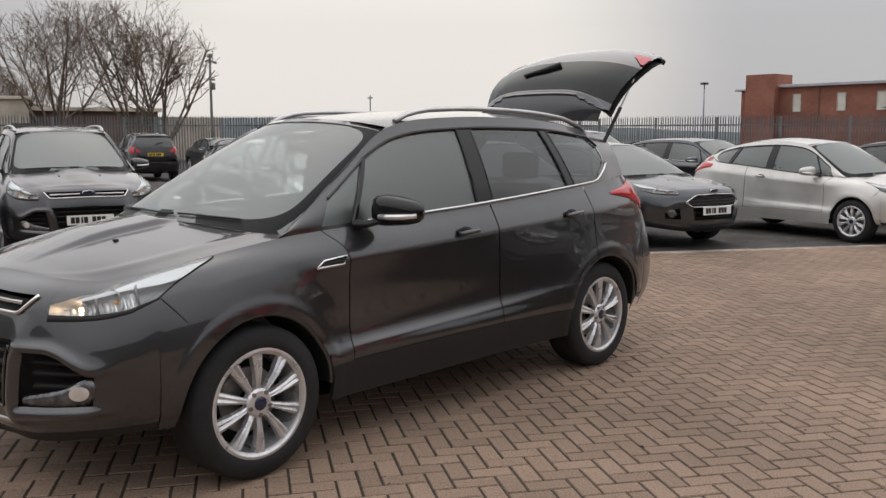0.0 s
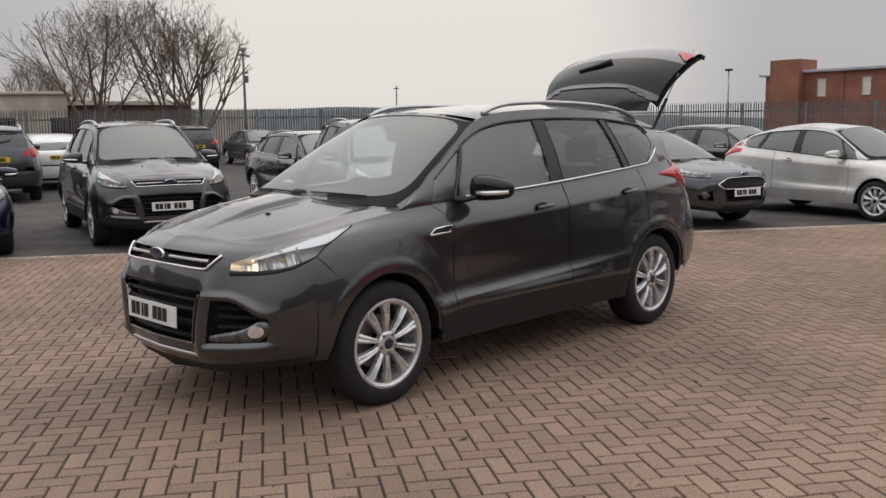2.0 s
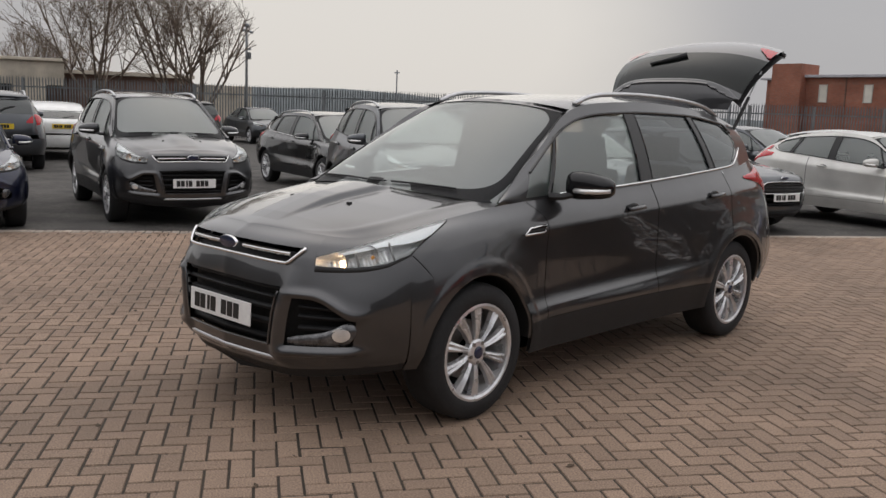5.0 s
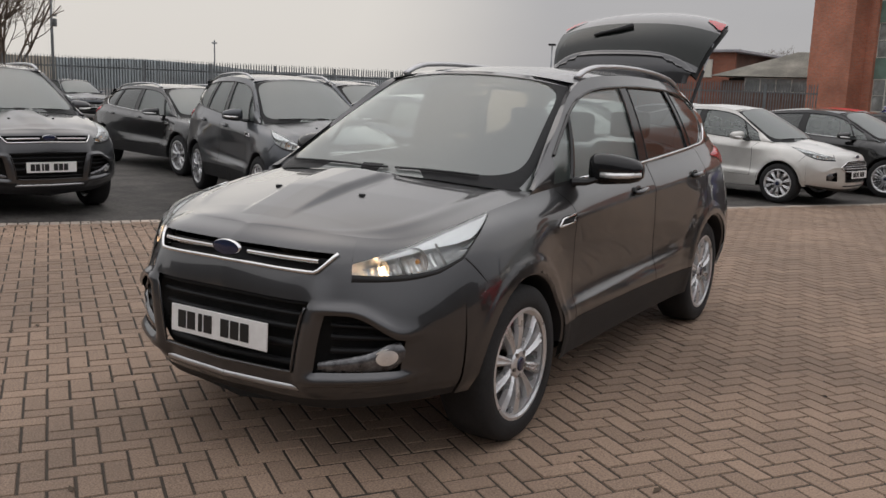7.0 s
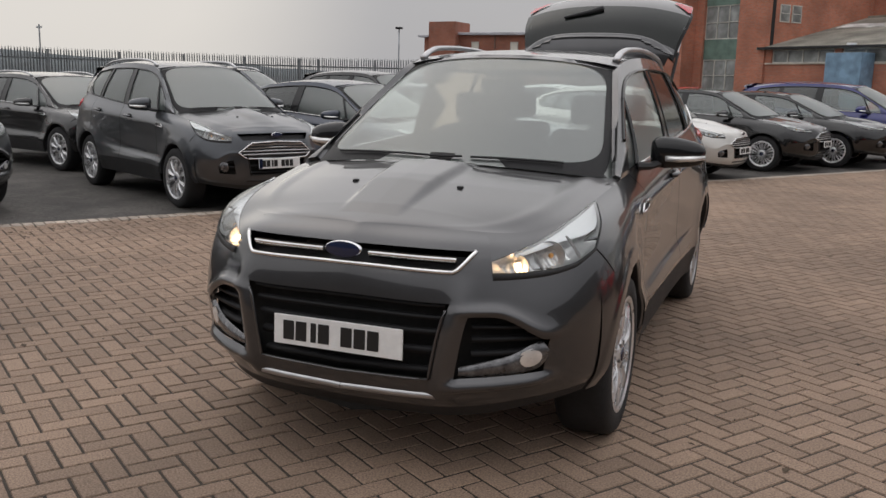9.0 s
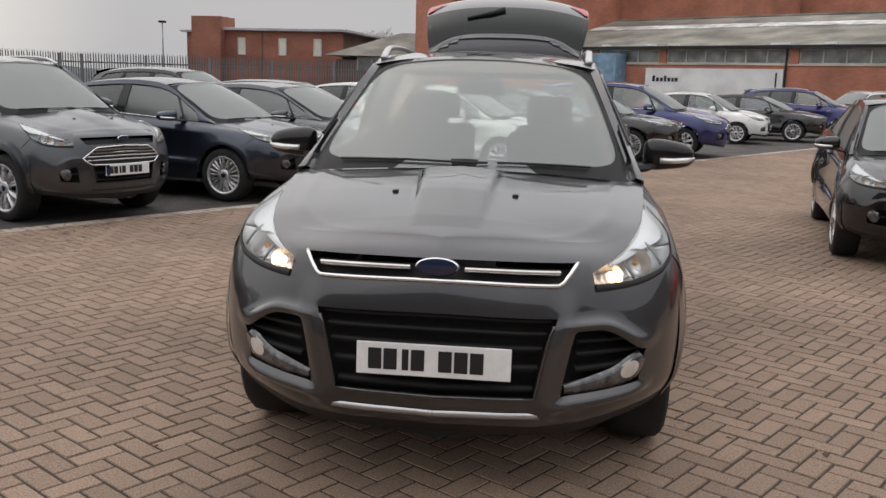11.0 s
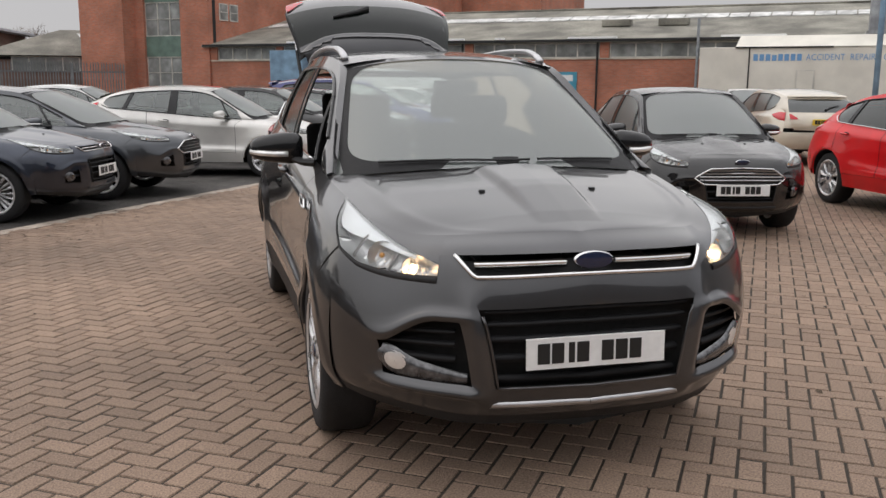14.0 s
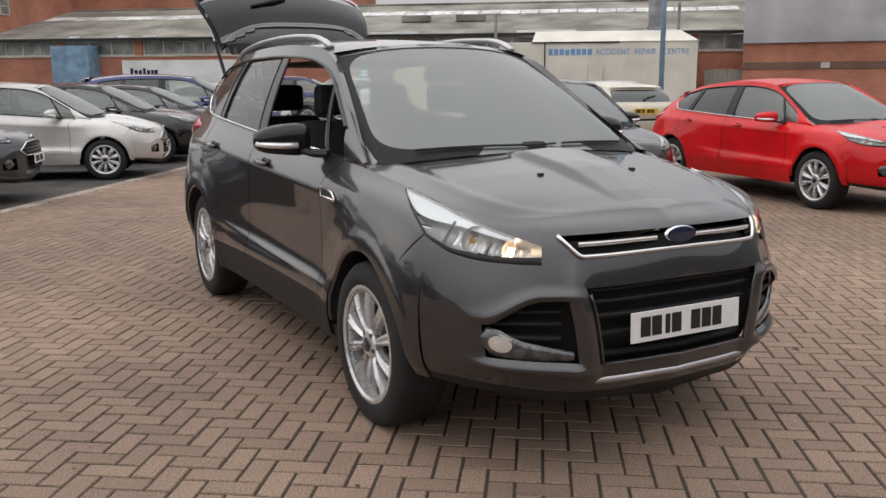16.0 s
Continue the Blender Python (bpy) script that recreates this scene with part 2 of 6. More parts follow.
def lathe_bm(profile, axis="X", steps=48, bm=None):
    """Turns (radius, height) pairs about an axis."""
    bm = bm or bmesh.new()
    rings = []
    for r, h in profile:
        ring = []
        for k in range(steps):
            a = 2 * math.pi * k / steps
            c, s = r * math.cos(a), r * math.sin(a)
            ring.append(bm.verts.new({"X": (h, c, s), "Y": (c, h, s), "Z": (c, s, h)}[axis]))
        rings.append(ring)
    for r0, r1 in zip(rings, rings[1:]):
        for k in range(steps):
            bm.faces.new((r0[k], r0[(k + 1) % steps], r1[(k + 1) % steps], r1[k]))
    return bm


def catmull(P, u):
    """Catmull-Rom through the rows of P (n, ...) at the array u."""
    P = np.asarray(P, float)
    n = len(P)
    u = np.clip(np.asarray(u, float), 0, n - 1 - 1e-9)
    i = np.floor(u).astype(int)
    f = (u - i).reshape(u.shape + (1,) * (P.ndim - 1))
    g = lambda k: P[np.clip(k, 0, n - 1)]
    p0, p1, p2, p3 = g(i - 1), g(i), g(i + 1), g(i + 2)
    p0 = np.where((i == 0).reshape(f.shape), 2 * p1 - p2, p0)
    p3 = np.where((i == n - 2).reshape(f.shape), 2 * p2 - p1, p3)
    return 0.5 * (2 * p1 + (p2 - p0) * f + (2 * p0 - 5 * p1 + 4 * p2 - p3) * f * f + (3 * p1 - p0 - 3 * p2 + p3) * f ** 3)


# ---- the car body: rings round the left half, from the sill up to the belt line ----
RING_SILL = [(0, -2.15, .26), (.40, -2.12, .265), (.66, -1.97, .30), (.83, -1.75, .33), (.870, -1.345, .29), (.855, -.85, .27),
             (.855, .2, .27), (.870, 1.345, .28), (.80, 2.05, .33), (.45, 2.18, .34), (0, 2.20, .34)]
RING_LOW = [(0, -2.235, .37), (.40, -2.19, .375), (.69, -2.02, .40), (.875, -1.75, .42), (.886, -1.345, .44), (.884, -.85, .46),
            (.897, .2, .47), (.905, 1.345, .45), (.84, 2.10, .45), (.45, 2.24, .45), (0, 2.26, .45)]
RING_MID = [(0, -2.245, .60), (.40, -2.205, .60), (.72, -2.02, .60), (.885, -1.75, .60), (.894, -1.345, .62), (.858, -.85, .575),
            (.862, .2, .585), (.918, 1.345, .62), (.86, 2.10, .62), (.45, 2.26, .62), (0, 2.28, .62)]
RING_DOOR = [(0, -2.235, .76), (.40, -2.19, .75), (.70, -1.99, .75), (.865, -1.75, .78), (.886, -1.345, .80), (.856, -.85, .80),
             (.860, .2, .81), (.905, 1.345, .84), (.84, 2.08, .82), (.45, 2.22, .82), (0, 2.24, .82)]
RING_SHOULDER = [(0, -2.185, .885), (.40, -2.13, .88), (.63, -1.97, .87), (.80, -1.75, .915), (.848, -1.345, .955), (.842, -.85, .965),
                 (.842, .2, .995), (.868, 1.345, 1.04), (.80, 2.03, 1.02), (.45, 2.16, 1.0), (0, 2.18, 1.0)]
RING_BELT = [(0, -2.10, .945), (.36, -2.03, .935), (.57, -1.90, .925), (.70, -1.70, .965), (.755, -1.345, 1.025), (.775, -.95, 1.065),
             (.785, .2, 1.115), (.785, 1.345, 1.195), (.72, 1.93, 1.24), (.45, 2.06, 1.20), (0, 2.08, 1.20)]
ROOF_LINE = [(.750, -1.10, 1.075), (.665, -.68, 1.335), (.590, -.30, 1.555), (.600, .2, 1.615), (.595, .9, 1.610), (.575, 1.45, 1.560), (.54, 1.86, 1.485)]
ROOF_MID = [(0, -.41, 1.605), (0, .2, 1.655), (0, .9, 1.660), (0, 1.45, 1.625), (0, 1.86, 1.560)]
RINGS = np.array([RING_SILL, RING_LOW, RING_MID, RING_DOOR, RING_SHOULDER, RING_BELT], float)
RINGS[:, 8] -= (.025, .085, 0)
RINGS[:, 9:, 1] -= .02
AXLE_F, AXLE_R, HUB_Z, TYRE_R = -1.345, 1.345, 0.345, 0.345
LAMP_U = [1.42, 2.0, 2.5, 2.9, 3.3, 3.65]
LAMP_LOW = [3.42, 3.42, 3.45, 3.62, 4.22, 4.90]
LAMP_TOP = [3.72, 4.22, 4.66, 4.88, 4.97, 4.99]


def crease_at(u):
    return np.interp(u, [4.6, 5.05, 6.0, 6.9, 7.6], [3.62, 3.74, 3.86, 4.0, 4.15])


def skin(u, v, off=0.0):
    """The body's surface at ring place u and height v, moved outward by off."""
    u, v = np.broadcast_arrays(np.asarray(u, float), np.asarray(v, float))

    def at(a, b):
        cols = catmull(RINGS.transpose(1, 0, 2), a.ravel())
        i = np.clip(np.floor(b.ravel()).astype(int), 0, 4)
        f = (np.clip(b.ravel(), 0, 5) - i)[:, None]
        k = np.arange(len(i))
        g = lambda q: cols[k, np.clip(q, 0, 5)]
        p0, p1, p2, p3 = g(i - 1), g(i), g(i + 1), g(i + 2)
        p0 = np.where((i == 0)[:, None], 2 * p1 - p2, p0)
        p3 = np.where((i == 4)[:, None], 2 * p2 - p1, p3)
        r = 0.5 * (2 * p1 + (p2 - p0) * f + (2 * p0 - 5 * p1 + 4 * p2 - p3) * f * f + (3 * p1 - p0 - 3 * p2 + p3) * f ** 3)
        return r.reshape(a.shape + (3,))

    p = at(u, v)
    # shoulder crease through the doors and a lower crease along their feet
    d1, d2 = v - crease_at(u), v - np.interp(u, [5.0, 6.9], [1.42, 1.95])
    h1 = .013 * np.clip((u - 4.55) / .5, 0, 1) * np.clip((7.9 - u) / .4, 0, 1) * np.exp(-np.abs(d1) / .38)
    h2 = .011 * np.clip((u - 4.95) / .25, 0, 1) * np.clip((6.75 - u) / .35, 0, 1) * np.exp(-np.abs(d2) / .24)
    p[..., 0] += (h1 + h2) * np.sign(p[..., 0])
    if np.any(off):
        e = 0.02
        du = at(np.minimum(u + e, 10), v) - at(np.maximum(u - e, 0), v)
        dv = at(u, np.minimum(v + e, 5)) - at(u, np.maximum(v - e, 0))
        n = np.cross(du, dv)
        n /= np.linalg.norm(n, axis=-1, keepdims=True) + 1e-9
        p = p + n * np.asarray(off)[..., None] if np.ndim(off) else p + n * off
    return p


def belt_at(y):
    ys = RINGS[5, 3:9, 1]
    return catmull(RINGS[5, 3:9], np.interp(y, ys, np.arange(6)))


def roofline_at(y):
    R = np.array(ROOF_LINE)
    return catmull(R, np.interp(y, R[:, 1], np.arange(len(R))))


def side_glass(yb, yt, f, off=0.0):
    """The cabin's side between belt (at yb) and roof line (at yt)."""
    b, r = belt_at(yb), roofline_at(yt)
    f = np.asarray(f)[..., None]
    p = b * (1 - f) + r * f
    bulge = 0.018 * 4 * f * (1 - f)
    return p + np.array([1.0, 0, 0.35]) * (bulge + off)


class Mesher:
    """Gathers grids, with their mirror halves, into one mesh."""

    def __init__(self):
        self.v, self.f = [], []

    def grid(self, P, keep=None, mirror=False):
        for side in ((1, -1) if mirror else (1,)):
            Q = P * np.array([side, 1, 1])
            base, (n, m) = len(self.v), P.shape[:2]
            self.v.extend(Q.reshape(-1, 3).tolist())
            for i in range(n - 1):
                for j in range(m - 1):
                    if keep is None or keep[i, j]:
                        a = base + i * m + j
                        q = (a, a + 1, a + m + 1, a + m)
                        self.f.append(q if side > 0 else q[::-1])
        return self


def clean(me):
    """Drops loose points and welds seams."""
    bm = bmesh.new()
    bm.from_mesh(me)
    bmesh.ops.remove_doubles(bm, verts=bm.verts, dist=0.0005)
    loose = [v for v in bm.verts if not v.link_faces]
    bmesh.ops.delete(bm, geom=loose, context="VERTS")
    for f in bm.faces:
        f.smooth = True
    bm.to_mesh(me)
    bm.free()


def interp_map(knots):
    a, b = np.array([k[0] for k in knots], float), np.array([k[1] for k in knots], float)

    def go(x):
        x = np.asarray(x, float)
        y = np.interp(x, a, b)
        y = np.where(x < a[0], b[0] + (x - a[0]), y)
        return np.where(x > a[-1], b[-1] + (x - a[-1]), y)
    return go


def wheel_parts(thing, place, side, radius, width, spokes, mat_rim, pair=True, bolts=False):
    """A wheel under its car: tyre, rim with spokes, hub cap and brake disc."""
    bm = bmesh.new()
    w = width / 2
    r = radius
    rr = r * 0.695
    lathe_bm([(rr, -w * .9), (rr + .012, -w), (r * .80, -w * 1.02), (r * .93, -w * .97), (r * .985, -w * .80), (r, -w * .45), (r, w * .45), (r * .985, w * .80), (r * .93, w * .97),
              (r * .80, w * 1.02), (rr + .012, w), (rr, w * .9)], "X", 56, bm)
    tyre = part("wheel", bm, M_RUBBER, thing, "wheel with a black rubber tyre", smooth=True)
    tyre.matrix_local = Matrix.Translation(place) @ (Matrix.Identity(4) if side > 0 else pose(0, 0, 0, 0, 0, 180))
    bm = bmesh.new()
    lathe_bm([(rr + .004, -w * .85), (rr - .02, -w * .8), (rr - .035, 0), (rr - .02, w * .86), (rr + .001, w * .93), (rr + .008, w * .98), (rr - .004, w * 1.0), (rr - .016, w * .93)], "X", 48, bm)
    n = spokes
    for k in range(n):
        a0 = 2 * math.pi * k / n + (0.0 if not pair else (0.02 if k % 2 else -0.02))
        d = Vector((0, math.sin(a0), math.cos(a0)))
        s = d.cross(Vector((1, 0, 0)))
        rows = []
        for q, (rad, half, x, th) in enumerate(((.045, .55, w * .80, .03), (.09, .62, w * .90, .032), (rr * .62, .88, w * .95, .03), (rr - .012, 1.28, w * .90, .03))):
            c = d * rad
            half = half * .0215 * 10 / max(n, 10)
            rows.append([bm.verts.new(c + s * half * 1.15 + Vector((x - th, 0, 0))), bm.verts.new(c + s * half + Vector((x - .006, 0, 0))), bm.verts.new(c + s * half * .5 + Vector((x, 0, 0))), bm.verts.new(c + Vector((x - .008, 0, 0))),
                         bm.verts.new(c - s * half * .5 + Vector((x, 0, 0))), bm.verts.new(c - s * half + Vector((x - .006, 0, 0))), bm.verts.new(c - s * half * 1.15 + Vector((x - th, 0, 0)))])
        for r0, r1 in zip(rows, rows[1:]):
            for j in range(6):
                bm.faces.new((r0[j], r0[j + 1], r1[j + 1], r1[j]))
    lathe_bm([(.066, w * .55), (.066, w * .82), (.055, w * .90), (.032, w * .93)], "X", 24, bm)
    rim = part("rim", bm, mat_rim, tyre, "silver alloy rim with slim spokes", smooth=False)
    bm = lathe_bm([(.031, w * .90), (.031, w * .96), (.027, w * .985), (.0001, w * .99)], "X", 20)
    part("hub_cap", bm, M_BADGE, tyre, smooth=True)
    for k in range(5 if bolts else 0):
        a = 2 * math.pi * (k + .5) / 5
        q = lathe_bm([(.010, w * .80), (.010, w * .945), (.0001, w * .95)], "X", 8)
        bmesh.ops.translate(q, vec=(0, .052 * math.sin(a), .052 * math.cos(a)), verts=q.verts)
        part("wheel_bolt", q, M_DISC, tyre)
    bm = lathe_bm([(.05, w * .1), (.145, w * .1), (.15, w * .06), (.15, -w * .1), (.05, -w * .1)], "X", 36)
    part("brake_disc", bm, M_DISC, tyre, smooth=False)
    bm = lathe_bm([(rr - .03, -w * .6), (.0001, -w * .6)], "X", 24)
    part("wheel_back", bm, M_WELL, tyre)
    return tyre


PLATE_BARS = ((-.215, .045), (-.163, .045), (-.112, .022), (-.070, .045), (.022, .045), (.075, .045), (.128, .045))


def plate_parts(thing, x, y, z, tilt, yellow, wide=0.52, face=-1, blue=False):
    """A number plate with plain bars for its characters. face -1: it looks forward."""
    root = part("number_plate", box_bm(-wide / 2, wide / 2, -.004, .004, -.0555, .0555, .003), M_PLATE_Y if yellow else M_PLATE, thing,
                "yellow number plate with black bars" if yellow else "white number plate with black bars")
    root.matrix_local = pose(x, y, z, tilt, 0, 0 if face < 0 else 180)
    for px, pw in PLATE_BARS:
        part("plate_bar", box_bm(px - pw / 2 + .018, px + pw / 2 + .018, -.0065, -.0045, -.036, .036, .0015, 1), M_CHARS, root)
    if blue:
        part("plate_band", box_bm(-wide / 2 + .002, -wide / 2 + .042, -.0065, -.0045, -.052, .052), M_BADGE, root, "blue end band of the plate")
    return root


def lathe_disc(bm, c, r, depth, steps=20):
    """A shallow bowl round c that opens towards -y."""
    rings = []
    for k, (q, d) in enumerate(((1.0, 0.0), (0.8, .45), (0.5, .8), (0.18, 1.0))):
        rings.append([bm.verts.new((c[0] + r * q * math.cos(2 * math.pi * i / steps), c[1] + depth * d, c[2] + r * q * math.sin(2 * math.pi * i / steps))) for i in range(steps)])
    for r0, r1 in zip(rings, rings[1:]):
        for i in range(steps):
            bm.faces.new((r0[i], r0[(i + 1) % steps], r1[(i + 1) % steps], r1[i]))
    bm.faces.new(rings[-1])


ARCH_ROWS = {}


def arch_rows(key):
    """The lip and liner of a wheel arch, along its arc."""
    if key not in ARCH_ROWS:
        ya = AXLE_F if key == "front" else AXLE_R
        a = np.radians(np.linspace(2, 178, 40))
        rows = []
        for R, dx in ((.412, .004), (.406, .009), (.397, .008), (.390, .0), (.390, -.30)):
            y, z = ya + R * np.cos(a), HUB_Z + R * np.sin(a)
            us = np.interp(y, RINGS[2, 3:9, 1], np.arange(3, 9))
            vs = np.linspace(0, 4.5, 60)
            col = skin(np.broadcast_to(us[:, None], (40, 60)), np.broadcast_to(vs[None], (40, 60)))
            x = np.array([np.interp(zz, c[:, 2], c[:, 0]) for zz, c in zip(z, col)])
            rows.append(np.stack([x + dx, y, z], -1))
        ARCH_ROWS[key] = np.array(rows)
    return ARCH_ROWS[key]


class Car:
    """Builds one car. The base shape is a compact SUV; ymap, zmap and xs stretch it to other models."""

    def __init__(self, name, label, category, where, heading, colour, ymap=((0, 0),), zmap=((0, 0), (1, 1)), xs=1.0, hub_z=HUB_Z, tyre_r=TYRE_R,
                 fine=1.0, rails=True, lit=False, gate_open=False, spokes=10, pair=True, tint=True, group="", grille="two_bar", blue=False, rim=None, chrome_line=True,
                 mirror_mat=None, drop=0.0, rise=0.0, doors=5, sill=None):
        self.thing = tagged(new(name), label, category, group)
        self.paint, self.fine, self.xs = colour, fine, xs
        self.ymap = interp_map(ymap) if len(ymap) > 1 else (lambda q: np.asarray(q, float))
        self.zmap = interp_map(zmap)
        self.hub_z, self.tyre_r, self.drop, self.rise = hub_z, tyre_r, drop, rise
        self.rim, self.spokes, self.pair = rim or M_ALLOY, spokes, pair
        self.raised, self.lit, self.tinted, self.rails = gate_open, lit, tint, rails
        self.grille_kind, self.blue, self.chrome_line = grille, blue, chrome_line
        self.mirror_mat = mirror_mat or colour
        self.doors = doors
        self.sill_mat = sill or (M_BLACK if rails else colour)
        self.finned = grille == "two_bar" and rails
        self.shell()
        self.front()
        self.cabin()
        self.rear()
        self.wheels()
        self.inside()
        on_yard = (Vector((where[0], where[1], 0)) - PAVE_P).dot(PAVE_N) < 0
        self.thing.matrix_world = pose(where[0], where[1], YARD_Z if on_yard else 0, 0, 0, heading + 90)

    def warp(self, v):
        v = np.asarray(v, float).copy()
        if self.rise:
            v[..., 2] += self.rise * np.exp(-((v[..., 2] - 1.14) / .24) ** 2) * np.clip((v[..., 1] + .7) / 2.3, 0, 1)
        if self.drop:
            up = np.clip((v[..., 2] - 1.10) / .5, 0, 1.1)
            back = np.clip((v[..., 1] - .1) / 1.75, 0, 1.2)
            v[..., 2] -= self.drop * up * back ** 1.35
            v[..., 1] -= self.drop * 2.3 * up * np.clip((v[..., 1] - .9) / 1.0, 0, 1) ** 1.5
            v[..., 0] *= 1 - self.drop * .55 * up * back ** 2
        v[..., 0] *= self.xs
        v[..., 1] = self.ymap(v[..., 1])
        v[..., 2] = self.zmap(v[..., 2])
        return v

    def add(self, name, mesher, mat, parent=None, label="", weld=True):
        raw = np.array(mesher.v)
        idx = np.array(mesher.f)
        q = raw[idx]
        nrm = np.cross(q[:, 2] - q[:, 0], q[:, 3] - q[:, 1])
        c = q.mean(1)
        out = c - np.stack([0 * c[:, 1], np.clip(c[:, 1], -1.3, 1.3), 0 * c[:, 1] + .75], -1)
        flip = (nrm * out).sum(1) < 0
        idx[flip] = idx[flip][:, ::-1]
        faces = idx.tolist()
        me = mesh_of(name, self.warp(raw), faces, mat)
        if weld:
            clean(me)
        return attach(new(name, me), parent or self.thing, label)

    def add_bm(self, name, bm, mat, parent=None, label="", smooth=False):
        co = self.warp(np.array([v.co[:] for v in bm.verts]))
        for v, c in zip(bm.verts, co.tolist()):
            v.co = c
        return part(name, bm, mat, parent or self.thing, label, smooth)

    def us(self, a, b, per=14):
        return np.linspace(a, b, max(3, int((b - a) * per * self.fine) + 1))

    def panel(self, u, vlo, vhi, rows=14, off=0.0, arch=True, hole=None, crease=False):
        """A skin grid between two heights (numbers or arrays along u), cut at the wheel arches."""
        rows = max(3, int(rows * self.fine))
        k = np.linspace(0, 1, rows)
        lo, hi = np.broadcast_to(vlo, u.shape), np.broadcast_to(vhi, u.shape)
        V = lo[:, None] + (hi - lo)[:, None] * k[None]
        if crease:
            # rows follow the two creases
            c2, c1 = np.interp(u, [5.0, 6.9], [1.42, 1.95]), crease_at(u)
            n1, n2 = int(rows * .18) + 1, int(rows * .5)
            a1, a2, a3 = np.linspace(0, 1, n1, endpoint=False)[None], np.linspace(0, 1, n2, endpoint=False)[None], np.linspace(0, 1, rows - n1 - n2)[None]
            c1, c2 = np.clip(c1, lo + .2, hi - .1)[:, None], np.clip(c2, lo + .1, None)[:, None]
            c1 = np.maximum(c1, c2 + .1)
            V = np.concatenate([lo[:, None] + (c2 - lo[:, None]) * a1, c2 + (c1 - c2) * a2, c1 + (hi[:, None] - c1) * a3], 1)
        U = np.broadcast_to(u[:, None], V.shape)
        P = skin(U, V, off)
        keep = np.ones((len(u) - 1, rows - 1), bool)
        if arch:
            for ya in (AXLE_F, AXLE_R):
                R = 0.402
                C = (P[1:, 1:] + P[:-1, 1:] + P[1:, :-1] + P[:-1, :-1]) / 4
                keep &= ~((np.hypot(C[..., 1] - ya, C[..., 2] - HUB_Z) < R) & (C[..., 0] > .6))
                d = np.stack([P[..., 1] - ya, P[..., 2] - HUB_Z], -1)
                n = np.linalg.norm(d, axis=-1)
                m = (n < R) & (P[..., 0] > .6)
                s = np.where(m, R / np.maximum(n, 1e-6), 1.0)
                P[..., 1] = np.where(m, ya + d[..., 0] * s, P[..., 1])
                P[..., 2] = np.where(m, HUB_Z + d[..., 1] * s, P[..., 2])
                P[..., 0] += np.where(P[..., 0] > .6, .006 * np.clip((.472 - n) / .016, 0, 1) + .008 * np.clip((.60 - n) / .13, 0, 1), 0) * np.sign(off + 1)
        if hole is not None:
            uc, vc = (U[1:, 1:] + U[:-1, :-1]) / 2, (V[1:, 1:] + V[:-1, :-1]) / 2
            keep &= ~hole(uc, vc)
        return P, keep

    def side_panel(self, name, u0, u1, vlo, vhi, mat, rows=30, off=0.0, label="", per=26):
        for s in (1, -1):
            P, keep = self.panel(self.us(u0, u1, per), vlo, vhi, rows, off, crease=rows > 20)
            g = Mesher()
            g.grid(P * np.array([s, 1, 1]), keep)
            self.add(name, g, mat, label=label)

    def shell(self):
        gap = 0.008
        lamp = lambda u: np.where(u < LAMP_U[0], 5.0, np.where(u > LAMP_U[-1], 5.0, np.interp(u, LAMP_U, LAMP_LOW) - .03))
        # dark inner shell under the shut lines
        g = Mesher()
        P, keep = self.panel(self.us(3.2, 7.6, 14), 0.0, 4.9, 16, -0.022)
        g.grid(P, keep, mirror=True)
        P, keep = self.panel(self.us(0, 3.3, 14), 0.3, 3.3, 16, -0.07)
        g.grid(P, keep, mirror=True)
        self.add("inner_shell", g, M_WELL)
        # wing, doors, quarter
        for s in (1, -1):
            u = self.us(2.80, 5.045, 26)
            P, keep = self.panel(u, np.interp(u, [2.8, 3.1, 3.3], [.0, .0, .9]), lamp(u), 30)
            self.add("front_wing", Mesher().grid(P * np.array([s, 1, 1]), keep), self.paint)
        split = 6.09 if self.doors == 5 else 6.40
        self.side_panel("front_door", 5.045 + gap, split, .92, 5.0, self.paint)
        if self.doors == 5:
            self.side_panel("rear_door", 6.09 + gap, 6.86, .92, 5.0, self.paint)
        for s in (1, -1):
            u = self.us((6.86 if self.doors == 5 else split) + gap, 8.32, 26)
            P, keep = self.panel(u, np.where(u > 7.62, 2.32, .92), 5.0, 32)
            self.add("rear_quarter", Mesher().grid(P * np.array([s, 1, 1]), keep), self.paint)
        self.side_panel("sill", 4.0, 7.4, 0.0, .9, self.sill_mat, 8, label="black plastic sill" if self.sill_mat is M_BLACK else "")
        # arch lips and wells
        for key in ("front", "rear"):
            for s in (1, -1):
                rows = arch_rows(key) * np.array([s, 1, 1])
                self.add("arch_lip", Mesher().grid(rows[:4]), self.paint)
                self.add("wheel_arch", Mesher().grid(rows[3:]), M_BLACK, label="black wheel arch liner")
        g = Mesher()
        u = self.us(0, 10, 8)
        P0 = skin(u, np.zeros_like(u))
        P1 = P0 * np.array([0, 1, 1]) + np.array([0, 0, -.03])
        g.grid(np.stack([P0 * np.array([.9, 1, 1]), P1], 1), None, mirror=True)
        self.add("underbody", g, M_WELL, label="dark underbody")

